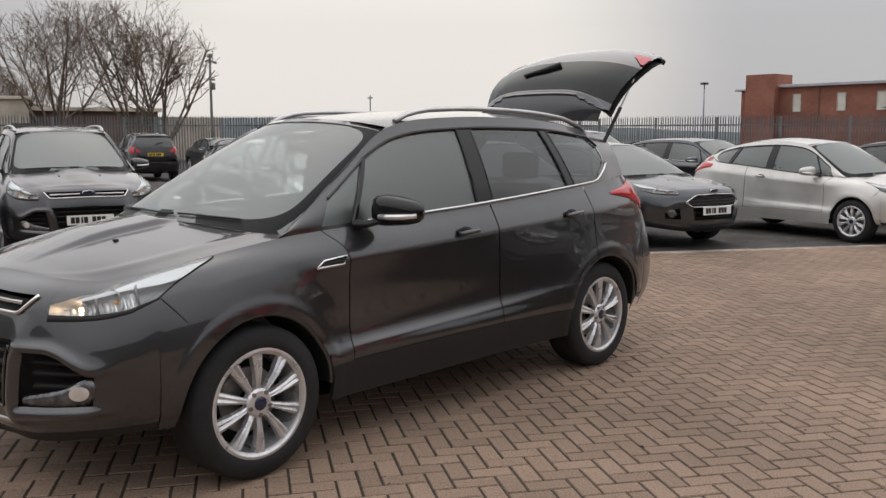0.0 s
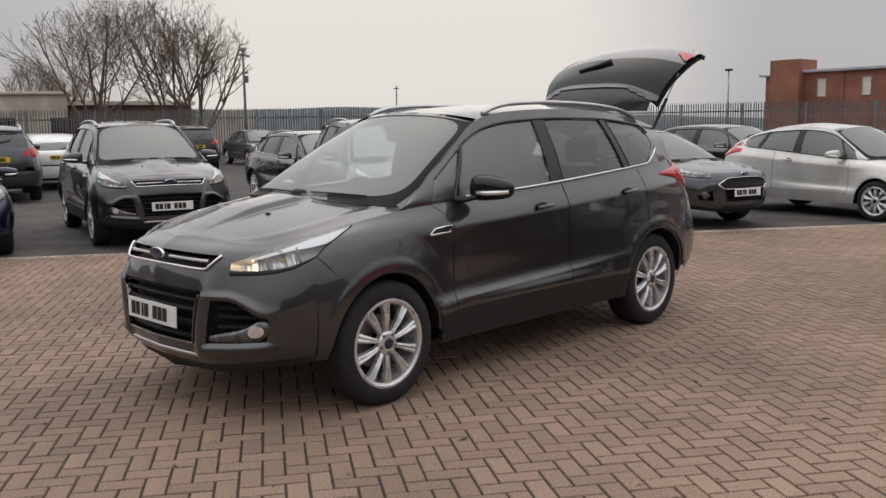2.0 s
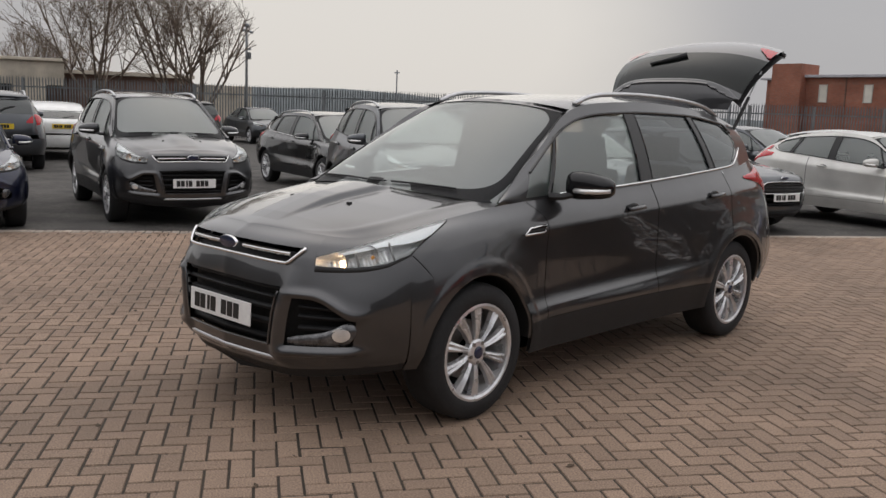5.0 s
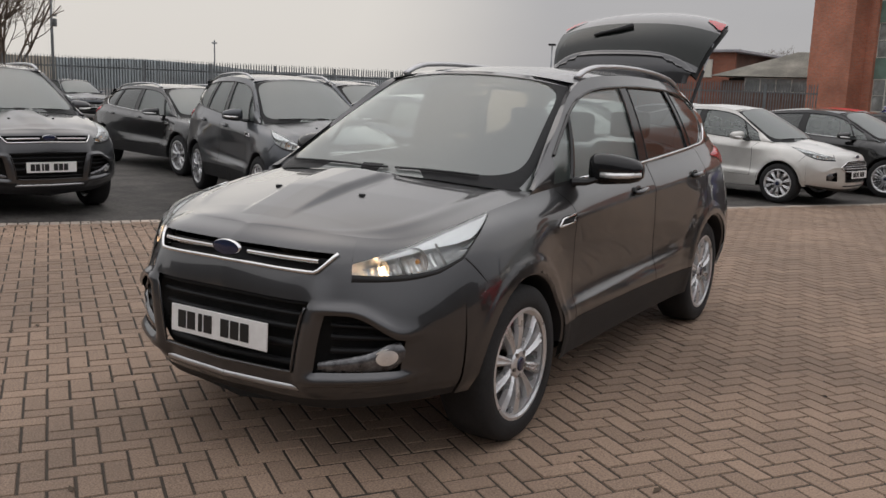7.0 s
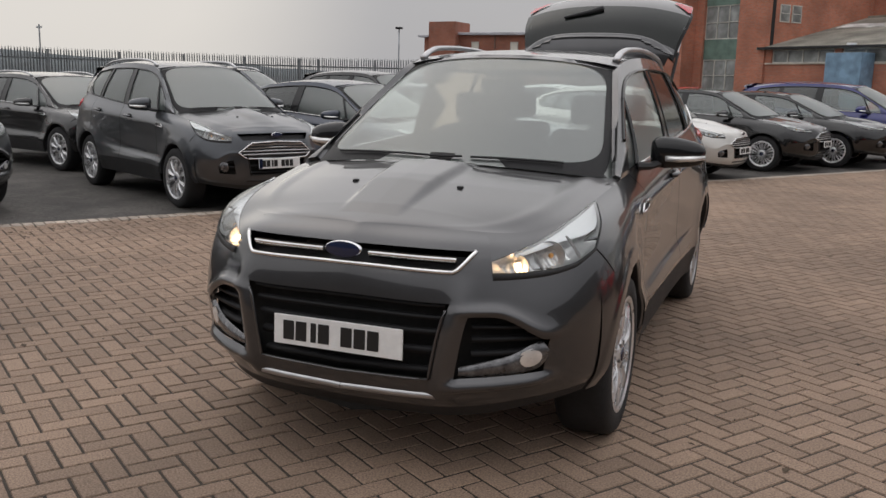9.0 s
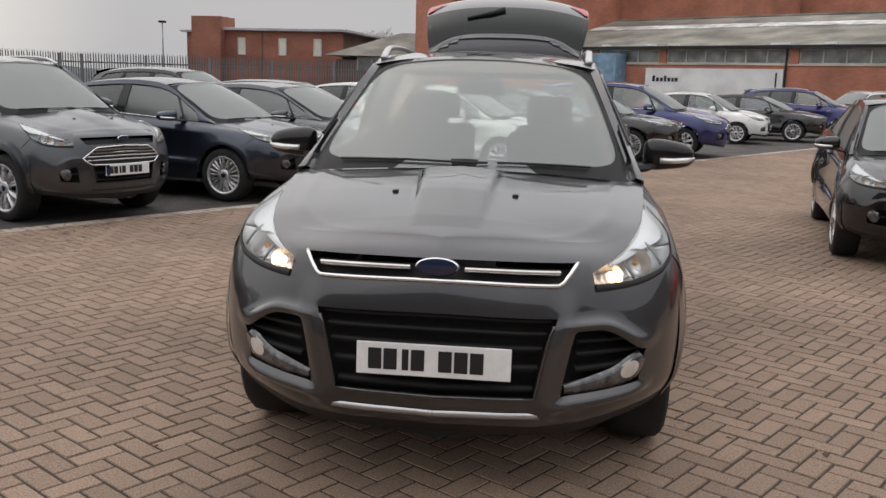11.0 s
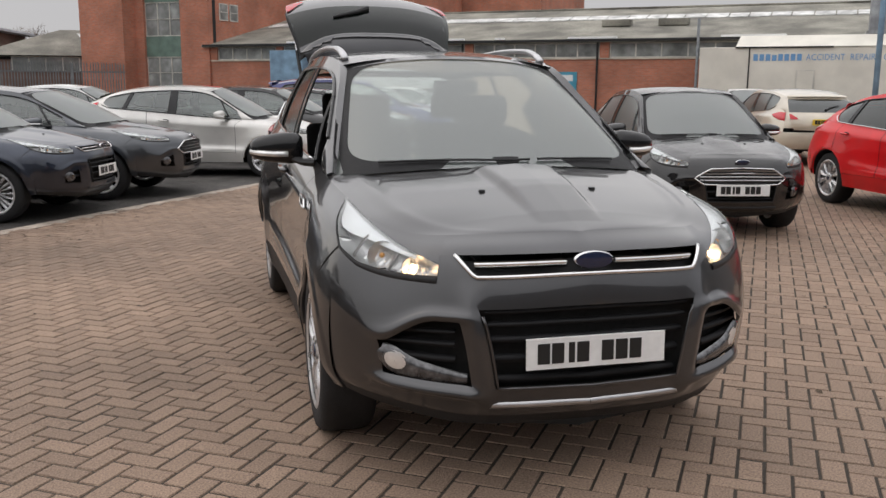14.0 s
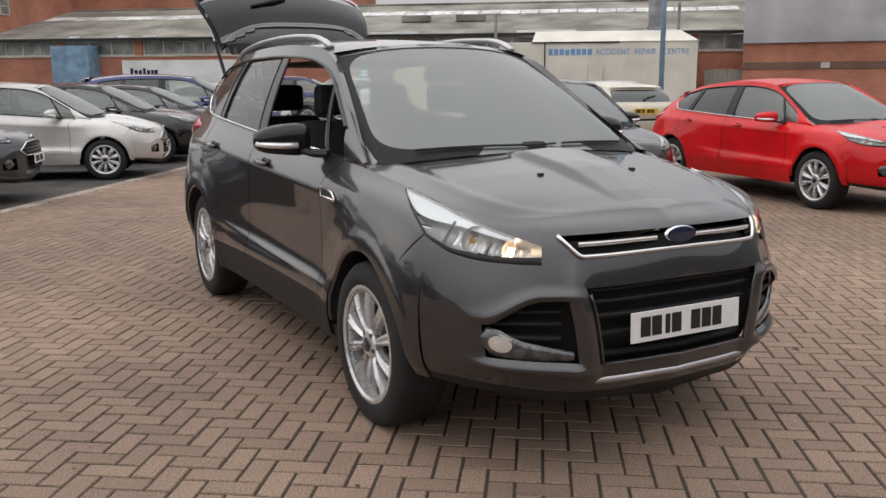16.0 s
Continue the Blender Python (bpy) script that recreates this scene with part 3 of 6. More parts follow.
    def front(self):
        fine = self.fine
        # bumper with its openings
        us = np.unique(np.concatenate([np.linspace(0, 1.02, int(12 * fine) + 2), np.linspace(1.02, 1.22, 5), np.linspace(1.22, 2.02, int(14 * fine) + 2), np.linspace(2.02, 2.80, int(12 * fine) + 2)]))
        vs = np.unique(np.concatenate([np.linspace(0, .78, 6), np.linspace(.78, .98, 4), np.linspace(.98, 1.28, 6), np.linspace(1.28, 1.5, 4), np.linspace(1.5, 2.35, 12), np.linspace(2.35, 2.65, 5), np.linspace(2.65, 3.40, 9)]))
        U, V = np.meshgrid(us, vs, indexing="ij")
        top = np.where(us < LAMP_U[0], 3.40, np.interp(us, LAMP_U, LAMP_LOW) - .03)
        Vt = V * 1.0
        k = V > 2.65
        Vt[k] = (2.65 + (V - 2.65) / .75 * (top[:, None] - 2.65))[k]
        ease = lambda q: np.clip(q, 0, 1) ** 2 * (3 - 2 * np.clip(q, 0, 1))
        Vt -= .50 * ease((U - 1.42) / .58) * ease((2.75 - U) / .7) * ease(np.minimum((V - 1.3) / 1.05, (3.45 - V) / 1.0))
        # openings narrow downwards, intakes sit between the fins
        uc, vc = (U[1:, 1:] + U[:-1, :-1]) / 2, (V[1:, 1:] + V[:-1, :-1]) / 2
        hole = ((uc < 1.02) & (vc > 1.28) & (vc < 2.65)) | ((uc > (1.22 if self.finned else 1.42)) & (uc < (2.02 if self.finned else 1.92)) & (vc > 1.28) & (vc < (2.35 if self.finned else 2.0)))
        off = np.zeros_like(U)
        off += (.028 if self.finned else .006) * np.exp(-((U - 1.12) / .10) ** 2) * np.clip((V - .6) / .5, 0, 1) * np.clip((3.35 - V) / 1.2, 0, 1)
        off += (.024 if self.finned else .006) * np.exp(-((V - 2.46) / .13) ** 2) * ease((U - 1.05) / .2) * ease((2.35 - U) / .6)
        if self.finned:
            off += .034 * np.exp(-((V - 1.14) / .10) ** 2) * ease((U - 1.10) / .15) * ease((2.35 - U) / .5)
        Us = U - np.where(U < 1.13, np.clip((2.65 - V) / 1.4, 0, 1) * .17 * np.clip(U / 1.02, 0, 1), np.clip((2.65 - V) / 1.4, 0, 1) * .17 * np.clip((2.02 - U) / .9, 0, 1))
        P = skin(Us, Vt, off)
        lip = vc < .40
        self.add("front_bumper", Mesher().grid(P, ~hole & ~lip, mirror=True), self.paint)
        self.add("bumper_lip", Mesher().grid(P, ~hole & lip, mirror=True), M_BLACK, label="black lower bumper lip")
        self.hole_u = lambda u, v: u - np.clip((2.65 - v) / 1.4, 0, 1) * .17 * np.clip(u / 1.02, 0, 1)
        # skid strip
        a = np.linspace(0, .97, 12)
        rows = np.stack([skin(a, np.full_like(a, q), o) for q, o in ((.82, -.002), (.85, .010), (.95, .010), (.98, -.002))], 1)
        self.add("skid_plate", Mesher().grid(rows, None, mirror=True), M_SILVER if self.finned else M_BLACK, label="satin silver skid strip" if self.finned else "black lower strip")
        # lower grille: slats, surround
        low = Mesher()
        for v in np.linspace(1.36, 2.58, 5):
            a = np.linspace(0, .985, 10)
            b = self.hole_u(a, v)
            rows = np.stack([skin(b, np.full_like(a, v + dv), o) for dv, o in ((-.07, -.03), (-.05, -.012), (.03, -.012), (.06, -.03))], 1)
            low.grid(rows, None, mirror=True)
        self.add("lower_grille", low, M_GRILLE, label="black slatted lower grille")
        pts = [skin(self.hole_u(1.0, v), v, .012) for v in np.linspace(2.5, 1.30, 7)] + [skin(self.hole_u(a, 1.26), 1.26, .012) for a in np.linspace(1.0, 0, 8)]
        both = [Vector(p) for p in pts] + [Vector((-p[0], p[1], p[2])) for p in pts[::-1][1:]]
        self.add_bm("grille_surround", tube_bm(both, .006, 6), self.paint if self.finned else M_BLACK, smooth=True)
        # intakes with slats and fog lamps
        for s in (1, -1):
            g = Mesher()
            for v in (1.62, 1.86, 2.10):
                a = np.linspace(1.24, 2.0 - max(0, v - 1.8) * .5, 8)
                g.grid(np.stack([skin(a, np.full_like(a, v + dv), o) for dv, o in ((-.07, -.035), (-.04, -.015), (.02, -.015), (.05, -.035))], 1) * np.array([s, 1, 1]))
            self.add("bumper_intake", g, M_GRILLE, label="black slatted bumper intake")
            a = np.linspace(1.12, 2.04, 14)
            w = np.interp(a, [1.12, 1.5, 1.72, 1.86, 1.97, 2.04], [.06, .12, .15, .21, .20, .08])
            c = np.interp(a, [1.12, 1.6, 2.04], [1.36, 1.40, 1.58])
            if not self.finned:
                a = np.linspace(1.52, 1.84, 14)
                w, c = .02 + .22 * np.sin(np.linspace(0, math.pi, 14)) ** .6, np.full(14, 1.62)
            rows = np.stack([skin(a, c + w * q, o) for q, o in ((-1.25, -.012), (-.9, .003), (.9, .003), (1.25, -.012))], 1)
            lamp = self.add("fog_lamp", Mesher().grid(rows * np.array([s, 1, 1])), M_FOG, label="clear fog and daytime lamp strip" if self.finned else "round clear fog lamp")
            th, rd = np.linspace(0, 2 * math.pi, 25), np.array([.02, .45, .8, 1.0])
            if not self.finned:
                continue
            Ul, Vl = 1.845 + .140 * rd[:, None] * np.cos(th)[None], 1.53 + .165 * rd[:, None] * np.sin(th)[None]
            Pl = skin(Ul, Vl, .007 - .006 * rd[:, None] ** 2 * np.ones_like(Ul))
            self.add("fog_lens", Mesher().grid(Pl * np.array([s, 1, 1])), M_LAMP_IN, lamp)
        # upper grille: recess, bars, surround, badge
        g = Mesher()
        a = np.linspace(0, 1.24, 12)
        g.grid(np.stack([skin(a, np.full_like(a, q), -.045) for q in (3.36, 3.7, 4.02)], 1), None, mirror=True)
        self.add("upper_grille", g, M_BLACK, label="black upper grille")
        # bonnet
        u = np.linspace(0, 4.78, int(60 * fine))
        E = skin(u, np.full_like(u, 5.0))
        yc = np.interp(E[:, 1], [-2.10, -1.02], [-2.10, -1.30])
        zc = np.interp(yc, [-2.10, -1.95, -1.66, -1.30], [.945, .992, 1.058, 1.115])
        C = np.stack([np.zeros_like(yc), yc, zc], -1)
        w = np.linspace(0, 1, 90 if fine >= 1 else int(28 * fine))[None, :, None]
        lin = E[:, None] * (1 - w) + C[:, None] * w
        x = lin[..., 0]
        crown = (zc - E[:, 2])[:, None] * ((1 - (1 - w[..., 0]) ** 2) - w[..., 0])
        Q = lin.copy()
        Q[..., 2] += crown
        ridge_x = np.interp(Q[..., 1], [-2.1, -1.3], [.115, .165])
        fade = np.clip((Q[..., 1] + 2.02) / .30, 0, 1)
        soft = .006 if fine >= 1 else .02
        fade = fade * np.clip((-1.28 - Q[..., 1]) / .12, 0, 1)
        Q[..., 2] += fade * .030 / (1 + np.exp(np.clip((x - ridge_x) / soft, -30, 30)))
        Q[..., 2] += .006 * np.clip((Q[..., 1] + 2.05) / .3, 0, 1) * np.exp(-((x - E[:, None, 0] * .84) / .035) ** 2)
        g = Mesher()
        g.grid(Q, None, mirror=True)
        un = np.linspace(0, LAMP_U[0], int(20 * fine))
        lo = np.full_like(un, 4.0)
        Pn, _ = self.panel(un, lo, 5.0, 10, 0.0, arch=False)
        g.grid(Pn, None, mirror=True)
        bonnet = self.add("bonnet", g, self.paint)
        # nose piece beside the grille, over the lamps
        for s in (1, -1):
            vn = np.linspace(3.40, 4.0, 8)
            kn = np.linspace(0, 1, 7)
            inner = 1.03 + .20 * (vn - 3.40) / .60
            Un = inner[None] + (LAMP_U[0] - .002 - inner)[None] * kn[:, None]
            Pn = skin(Un, np.broadcast_to(vn[None], Un.shape))
            self.add("nose_panel", Mesher().grid(Pn * np.array([s, 1, 1])), self.paint)
            un = np.linspace(LAMP_U[0], LAMP_U[-1], 24)
            Pn, _ = self.panel(un, np.interp(un, LAMP_U, LAMP_TOP) + .01, 5.0, 4, 0.0, arch=False)
            self.add("lamp_top_strip", Mesher().grid(Pn * np.array([s, 1, 1])), self.paint)
        if self.grille_kind == "two_bar":
            for s in (1, -1):
                a = np.linspace(.22, 1.02, 10)
                g = Mesher().grid(np.stack([skin(a, np.full_like(a, 3.72 + q), o) for q, o in ((-.11, -.03), (-.08, -.004), (-.04, .006), (.01, .009), (.05, .005), (.085, -.006), (.11, -.03))], 1) * np.array([s, 1, 1]))
                self.add("grille_bar", g, M_CHROME, label="chrome grille bar")
            a = np.concatenate([np.linspace(1.23, 1.05, 5), np.linspace(1.01, 0, 14)])
            v = np.concatenate([np.linspace(3.98, 3.46, 5), np.full(14, 3.40)])
            pts = skin(a, v, .006)
            both = [Vector(p) for p in pts] + [Vector((-p[0], p[1], p[2])) for p in pts[::-1][1:]]
            self.add_bm("grille_trim", tube_bm(both, .008, 8), M_CHROME, smooth=True, label="chrome grille surround")
        else:
            if self.grille_kind in ("wide", "dark"):
                a = np.linspace(0, 1.245, 12)
                g = Mesher().grid(np.stack([skin(a, np.full_like(a, q), .002) for q in np.linspace(3.38, 4.02, 7)], 1), None, mirror=True)
                self.add("nose_cover", g, self.paint)
            # six-sided grille, widest low down
            a = np.linspace(0, 1.20, 15)
            lo, hi = np.interp(a, [0, .98, 1.20], [2.02, 2.05, 2.42]), np.interp(a, [0, .80, 1.20], [3.22, 3.18, 2.46])
            t = np.linspace(0, 1, 8)
            V = lo[:, None] + (hi - lo)[:, None] * t
            U = np.broadcast_to(a[:, None], V.shape)
            wide = self.add("wide_grille", Mesher().grid(skin(U, V, .004), None, mirror=True), M_BLACK, label="wide black grille")
            for v in (2.32, 2.56, 2.80, 3.02):
                e = np.interp(v, [2.05, 2.44, 3.20], [.98, 1.16, .80]) - .03
                q = np.linspace(0, e, 10)
                g = Mesher().grid(np.stack([skin(q, np.full_like(q, v + dv), o) for dv, o in ((-.05, .004), (-.035, .016), (.035, .016), (.05, .004))], 1), None, mirror=True)
                self.add("grille_bar", g, M_GLOSSBLACK if self.grille_kind == "dark" else M_SILVER, wide, "black grille bar" if self.grille_kind == "dark" else "bright grille bar")
            ring = np.concatenate([skin(a, hi, .010), skin(a[::-1], lo[::-1], .010)])
            both = [Vector(p) for p in ring] + [Vector((-p[0], p[1], p[2])) for p in ring[::-1][1:]]
            self.add_bm("grille_trim", tube_bm(both, .009, 6), M_CHROME, wide, "chrome grille surround", smooth=True)
        bm = lathe_bm([(1.0, .0), (1.0, -.008), (.93, -.012)], "Y", 32)
        bmesh.ops.scale(bm, vec=(.074, 1, .031), verts=bm.verts)
        c = skin(0.0, 3.74, .012)
        bmesh.ops.translate(bm, vec=Vector(c), verts=bm.verts)
        ring = self.add_bm("badge", bm, M_CHROME, label="oval badge with a bright rim", smooth=True)
        bm = lathe_bm([(.93, -.012), (.8, -.0135), (.0001, -.0145)], "Y", 32)
        bmesh.ops.scale(bm, vec=(.074, 1, .031), verts=bm.verts)
        bmesh.ops.translate(bm, vec=Vector(c), verts=bm.verts)
        self.add_bm("badge_face", bm, M_BADGE, ring, smooth=True)
        # number plate
        c = self.warp(skin(0.0, 1.78, .022 if self.grille_kind == "two_bar" else .03))
        plate_parts(self.thing, c[0], c[1], c[2], -2, False, face=-1, blue=self.blue)
        # headlamps: housing, bowls, bulbs, cover
        for s in (1, -1):
            k = np.array([s, 1, 1])
            a = np.linspace(LAMP_U[0], LAMP_U[-1], 40)
            lo, hi = np.interp(a, LAMP_U, LAMP_LOW), np.interp(a, LAMP_U, LAMP_TOP)
            t = np.linspace(0, 1, 9)
            V = lo[:, None] + (hi - lo)[:, None] * t
            U = np.broadcast_to(a[:, None], V.shape)
            deep = -.055 * np.clip(np.minimum(t, 1 - t) * 6, 0, 1)[None] * np.clip(np.minimum(a - a[0], a[-1] - a) * 5, 0, 1)[:, None] - .002
            P = skin(U, V, deep)
            lamp = self.add("headlamp", Mesher().grid(P * k), M_LAMP_WHITE, label="clear headlamp with bright reflectors" + (", lit" if self.lit else ""))
            self.add("lamp_cover", Mesher().grid(skin(U, V, .003 + .006 * np.clip(np.minimum(t, 1 - t) * 8, 0, 1)[None] * np.ones_like(U)) * k), M_COVER, lamp)
            # fluted reflectors with dark dividers between them
            for ua, ub, fl in ((1.50, 2.02, 5), (2.08, 2.60, 4)):
                af, tf = np.linspace(ua, ub, 8 * fl + 1), np.linspace(.08, .60, 6)
                lf, hf = np.interp(af, LAMP_U, LAMP_LOW), np.interp(af, LAMP_U, LAMP_TOP)
                Vf = lf[:, None] + (hf - lf)[:, None] * tf
                wave = -.040 + .012 * np.abs(np.sin(np.linspace(0, fl * math.pi, len(af))))[:, None] - .018 * np.sin(tf / .68 * math.pi)[None]
                self.add("reflector", Mesher().grid(skin(np.broadcast_to(af[:, None], Vf.shape), Vf, wave) * k), M_LAMP_IN, lamp, "fluted chrome reflector")
            for ud in (2.05, 2.64):
                ld, hd_ = np.interp(ud, LAMP_U, LAMP_LOW), np.interp(ud, LAMP_U, LAMP_TOP)
                vd = np.linspace(ld + .03, ld + (hd_ - ld) * .68, 6)
                self.add_bm("lamp_divider", tube_bm([Vector(skin(ud, q, -.012) * k) for q in vd], .006, 6), M_DISC, lamp)
            for uu, vv, r in ((1.78, 3.66, .042), (2.28, 3.84, .056)):
                c = skin(uu, vv, -.030) * k
                bm = bmesh.new()
                lathe_disc(bm, c, r, .035)
                bowl = self.add_bm("reflector_bowl", bm, M_LAMP_IN, lamp, smooth=True)
                bm = bmesh.new()
                q = bmesh.ops.create_uvsphere(bm, u_segments=10, v_segments=6, radius=.010)
                bmesh.ops.translate(bm, vec=Vector(c) + Vector((0, .012, 0)), verts=q["verts"])
                self.add_bm("bulb", bm, M_WARM if self.lit and uu < 2 else M_AMBER, lamp, smooth=True)
            # white strip along the lamp's top and outer end, painting in the sky's reflection
            lo2 = lo + (hi - lo) * np.interp(a, [1.4, 2.0, 2.5, 2.9, 3.2], [.80, .72, .62, .40, .15])
            tg = np.linspace(0, 1, 4)
            Vg = lo2[6:, None] + (hi - .03 - lo2)[6:, None] * tg
            Ug = np.broadcast_to(a[6:, None], Vg.shape)
            self.add("light_guide", Mesher().grid(skin(Ug, Vg, -.012 + .004 * np.sin(tg * math.pi)[None] * np.ones_like(Ug)) * k), M_LAMP_SHEEN, lamp, "white lamp strip with the sky's sheen in its colour")
            # black seal under the lamp
            drop = np.interp(a, [LAMP_U[0], 2.2, 2.9, LAMP_U[-1]], [.20, .15, .06, .02])
            band = np.stack([skin(a, lo - drop * q, o) for q, o in ((1.0, -.004), (.85, .005), (.2, .006), (-.03, .002))], 1)
            self.add("lamp_seal", Mesher().grid(band * k), M_BLACK, lamp, "black seal under the lamp")
            # shut line between bumper and wing
            us_, vs_ = np.linspace(2.93, 3.24, 8), np.linspace(3.58, 2.62, 8)
            self.add_bm("shut_line", tube_bm([Vector(skin(q, w_, .001) * k) for q, w_ in zip(us_, vs_)], .003, 6), M_BLACK)
            # wing vent
            c0 = [skin(q[0], q[1], .008) * k for q in ((4.74, 3.60), (4.82, 3.80), (5.02, 3.86), (4.99, 3.62))]
            if self.rails:
                self.add_bm("wing_vent", tube_bm([Vector(p) for p in c0 + c0[:1]], .006, 6), M_CHROME, label="chrome framed wing vent", smooth=True)
                bm = bmesh.new()
                bm.faces.new([bm.verts.new(Vector(p) - Vector((.004 * s, 0, 0))) for p in c0])
                tube_bm([Vector((c0[0] + c0[1]) / 2), Vector((c0[2] + c0[3]) / 2)], .004, 6, bm)
                self.add_bm("vent_mesh", bm, M_BLACK)
        # washer jets
        for x in (.235, -.235):
            bm = box_bm(x - .012, x + .012, -1.671, -1.649, 1.034, 1.050, .005)
            self.add_bm("washer_jet", bm, M_BLACK)

    def cabin(self):
        fine = self.fine
        # windscreen
        n = 24
        k = np.linspace(0, 1, n)
        bottom = np.stack([.735 * np.sin(k * math.pi / 2) ** 1.0, -1.315 + .265 * (1 - np.cos(k * math.pi / 2)) ** 1.15, 1.108 - .050 * np.sin(k * math.pi / 2) ** 2], -1)
        kk = (bottom[:, 0] / .735)
        top = np.stack([.555 * kk, -.405 + .11 * kk ** 2.2, 1.603 - .055 * kk ** 2.5], -1)
        t = np.linspace(0, 1, 16)
        W = bottom[:, None] * (1 - t)[None, :, None] + top[:, None] * t[None, :, None]
        W += np.array([0, -.5, .8]) * (.028 * 4 * t * (1 - t))[None, :, None] * (1 - kk ** 3 * .5)[:, None, None]
        self.W = W
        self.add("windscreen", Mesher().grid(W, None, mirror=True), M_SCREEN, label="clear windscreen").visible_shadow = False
        # black printed border with rounded corners
        th = np.linspace(0, 2 * math.pi, 121)
        pw = lambda q: np.sign(q) * np.abs(q) ** (2 / 7)
        ia, ib = .955 * pw(np.cos(th)), .03 + .90 * pw(np.sin(th))
        far = np.maximum(np.abs(ia), np.abs(ib))
        rings = []
        for q in np.linspace(0, 1, 5):
            ra, rb = ia + (ia / far - ia) * q, ib + (ib / far - ib) * q
            fi, fj = np.interp(np.abs(ra), kk, np.arange(n)), (rb + 1) / 2 * 15
            i0, j0 = np.clip(fi.astype(int), 0, n - 2), np.clip(fj.astype(int), 0, 14)
            du, dv = (fi - i0)[:, None], (fj - j0)[:, None]
            p = (W[i0, j0] * (1 - du) + W[i0 + 1, j0] * du) * (1 - dv) + (W[i0, j0 + 1] * (1 - du) + W[i0 + 1, j0 + 1] * du) * dv
            p[:, 0] *= np.where(ra < 0, -1, 1)
            rings.append(p + np.array([0, -.002, .002]))
        self.add("windscreen_border", Mesher().grid(np.stack(rings, 1)), M_GRILLE, label="black printed windscreen border")
        # scuttle under the wipers
        g = Mesher()
        front = bottom + np.array([0, -.075, -.02])
        g.grid(np.stack([front, bottom + np.array([0, .01, -.004])], 1), None, mirror=True)
        self.add("scuttle", g, M_BLACK)
        for xa, xb in ((-.56, .10), (.14, .54)):
            xs_ = np.linspace(xa, xb, 9)
            ys_ = np.interp(np.abs(xs_), bottom[:, 0], bottom[:, 1])
            zs_ = np.interp(np.abs(xs_), bottom[:, 0], bottom[:, 2])
            self.add_bm("wiper", tube_bm([(x, y + .02 + .05 * abs(x), z + .026 + .035 * abs(x)) for x, y, z in zip(xs_, ys_, zs_)], .0055, 6), M_BLACK, label="black wiper blade")
        # roof with a-pillars
        yy = np.linspace(-.41, 1.86, int(40 * fine))
        RM = np.array(ROOF_MID)
        mid = catmull(RM, np.interp(yy, RM[:, 1], np.arange(len(RM))))
        ye = np.interp(yy, [-.41, -.25, 1.86], [-.30, -.20, 1.86])
        edge = roofline_at(ye)
        w = np.linspace(0, 1, int(18 * fine))[None, :, None]
        lin = edge[:, None] * (1 - w) + mid[:, None] * w
        lin[..., 2] += (mid[:, 2] - edge[:, 2])[:, None] * ((1 - (1 - w[..., 0]) ** 2.4) - w[..., 0])
        lin[..., 1] = np.where(yy[:, None] < -.25, ye[:, None] + (yy - ye)[:, None] * (1 - (1 - w[..., 0]) ** 1.8), lin[..., 1])
        if self.raised:
            keepr = np.broadcast_to((yy[1:] < 1.76)[:, None], (len(yy) - 1, lin.shape[1] - 1))
        else:
            keepr = None
        self.add("roof", Mesher().grid(lin, keepr, mirror=True), self.paint)
        head = lin[0][::-1]
        low = np.stack([np.interp(head[:, 0], W[:, -1, 0], W[:, -1, q]) for q in range(3)], -1)
        low2 = np.stack([np.interp(head[:, 0], W[:, -2, 0], W[:, -2, q]) for q in range(3)], -1)
        low2 = low + (low2 - low) * .6
        self.add("roof_header", Mesher().grid(np.stack([head, low + np.array([0, -.002, .004]), low2 + np.array([0, -.003, .004])], 1), None, mirror=True), self.paint)
        for s in (1, -1):
            yp = np.linspace(-1.10, -.28, 20)
            r = roofline_at(yp)
            tt = np.linspace(0, 1, 20)
            wz = np.stack([np.interp(tt, t, self.W[-1][:, q]) for q in range(3)], -1)
            k3 = np.array([s, 1, 1])
            wi = np.stack([np.interp(tt, t, self.W[-5][:, q]) for q in range(3)], -1)
            up = np.array([.002, -.003, .005])
            P = np.stack([r + np.array([.004, 0, .002]), (r + wz) / 2 + np.array([.008, -.004, .008]), wz * .75 + wi * .25 + up], 1)
            self.add("pillar", Mesher().grid(P * k3), self.paint)
        # sides: columns of (belt y, roof y), with the windows between
        cols = [(-1.10, -1.10), (-1.02, -.98), (-.78, -.62), (-.66, -.50), (-.3, -.26), (.0, .0), (.205, .185), (.335, .30), (.65, .62), (1.02, .92), (1.10, .985), (1.35, 1.25), (1.52, 1.48), (1.66, 1.60), (1.93, 1.86)]
        yb, yt = np.array([c[0] for c in cols]), np.array([c[1] for c in cols])
        ix = np.linspace(0, len(cols) - 1, (len(cols) - 1) * 4 + 1)
        yb, yt = np.interp(ix, np.arange(len(cols)), yb), np.interp(ix, np.arange(len(cols)), yt)
        h = np.linalg.norm(roofline_at(yt) - belt_at(yb), axis=-1)
        fb, ft = np.clip(.020 / h, 0, .3), 1 - np.clip(.072 / h, 0, .35)
        # the rear quarter pane tapers to a point
        col = ix
        fb = np.where(col > 11, np.maximum(fb, np.interp(col, [11, 12.6], [0, .46])), fb)
        ft = np.where(col > 11, np.minimum(ft, np.interp(col, [11, 12.0, 12.6], [.86, .82, .62])), ft)
        T = np.concatenate([[0], np.linspace(0, 1, 9), [1]])
        F = fb[:, None] + (ft - fb)[:, None] * T[None]
        F[:, 0], F[:, -1] = 0, 1
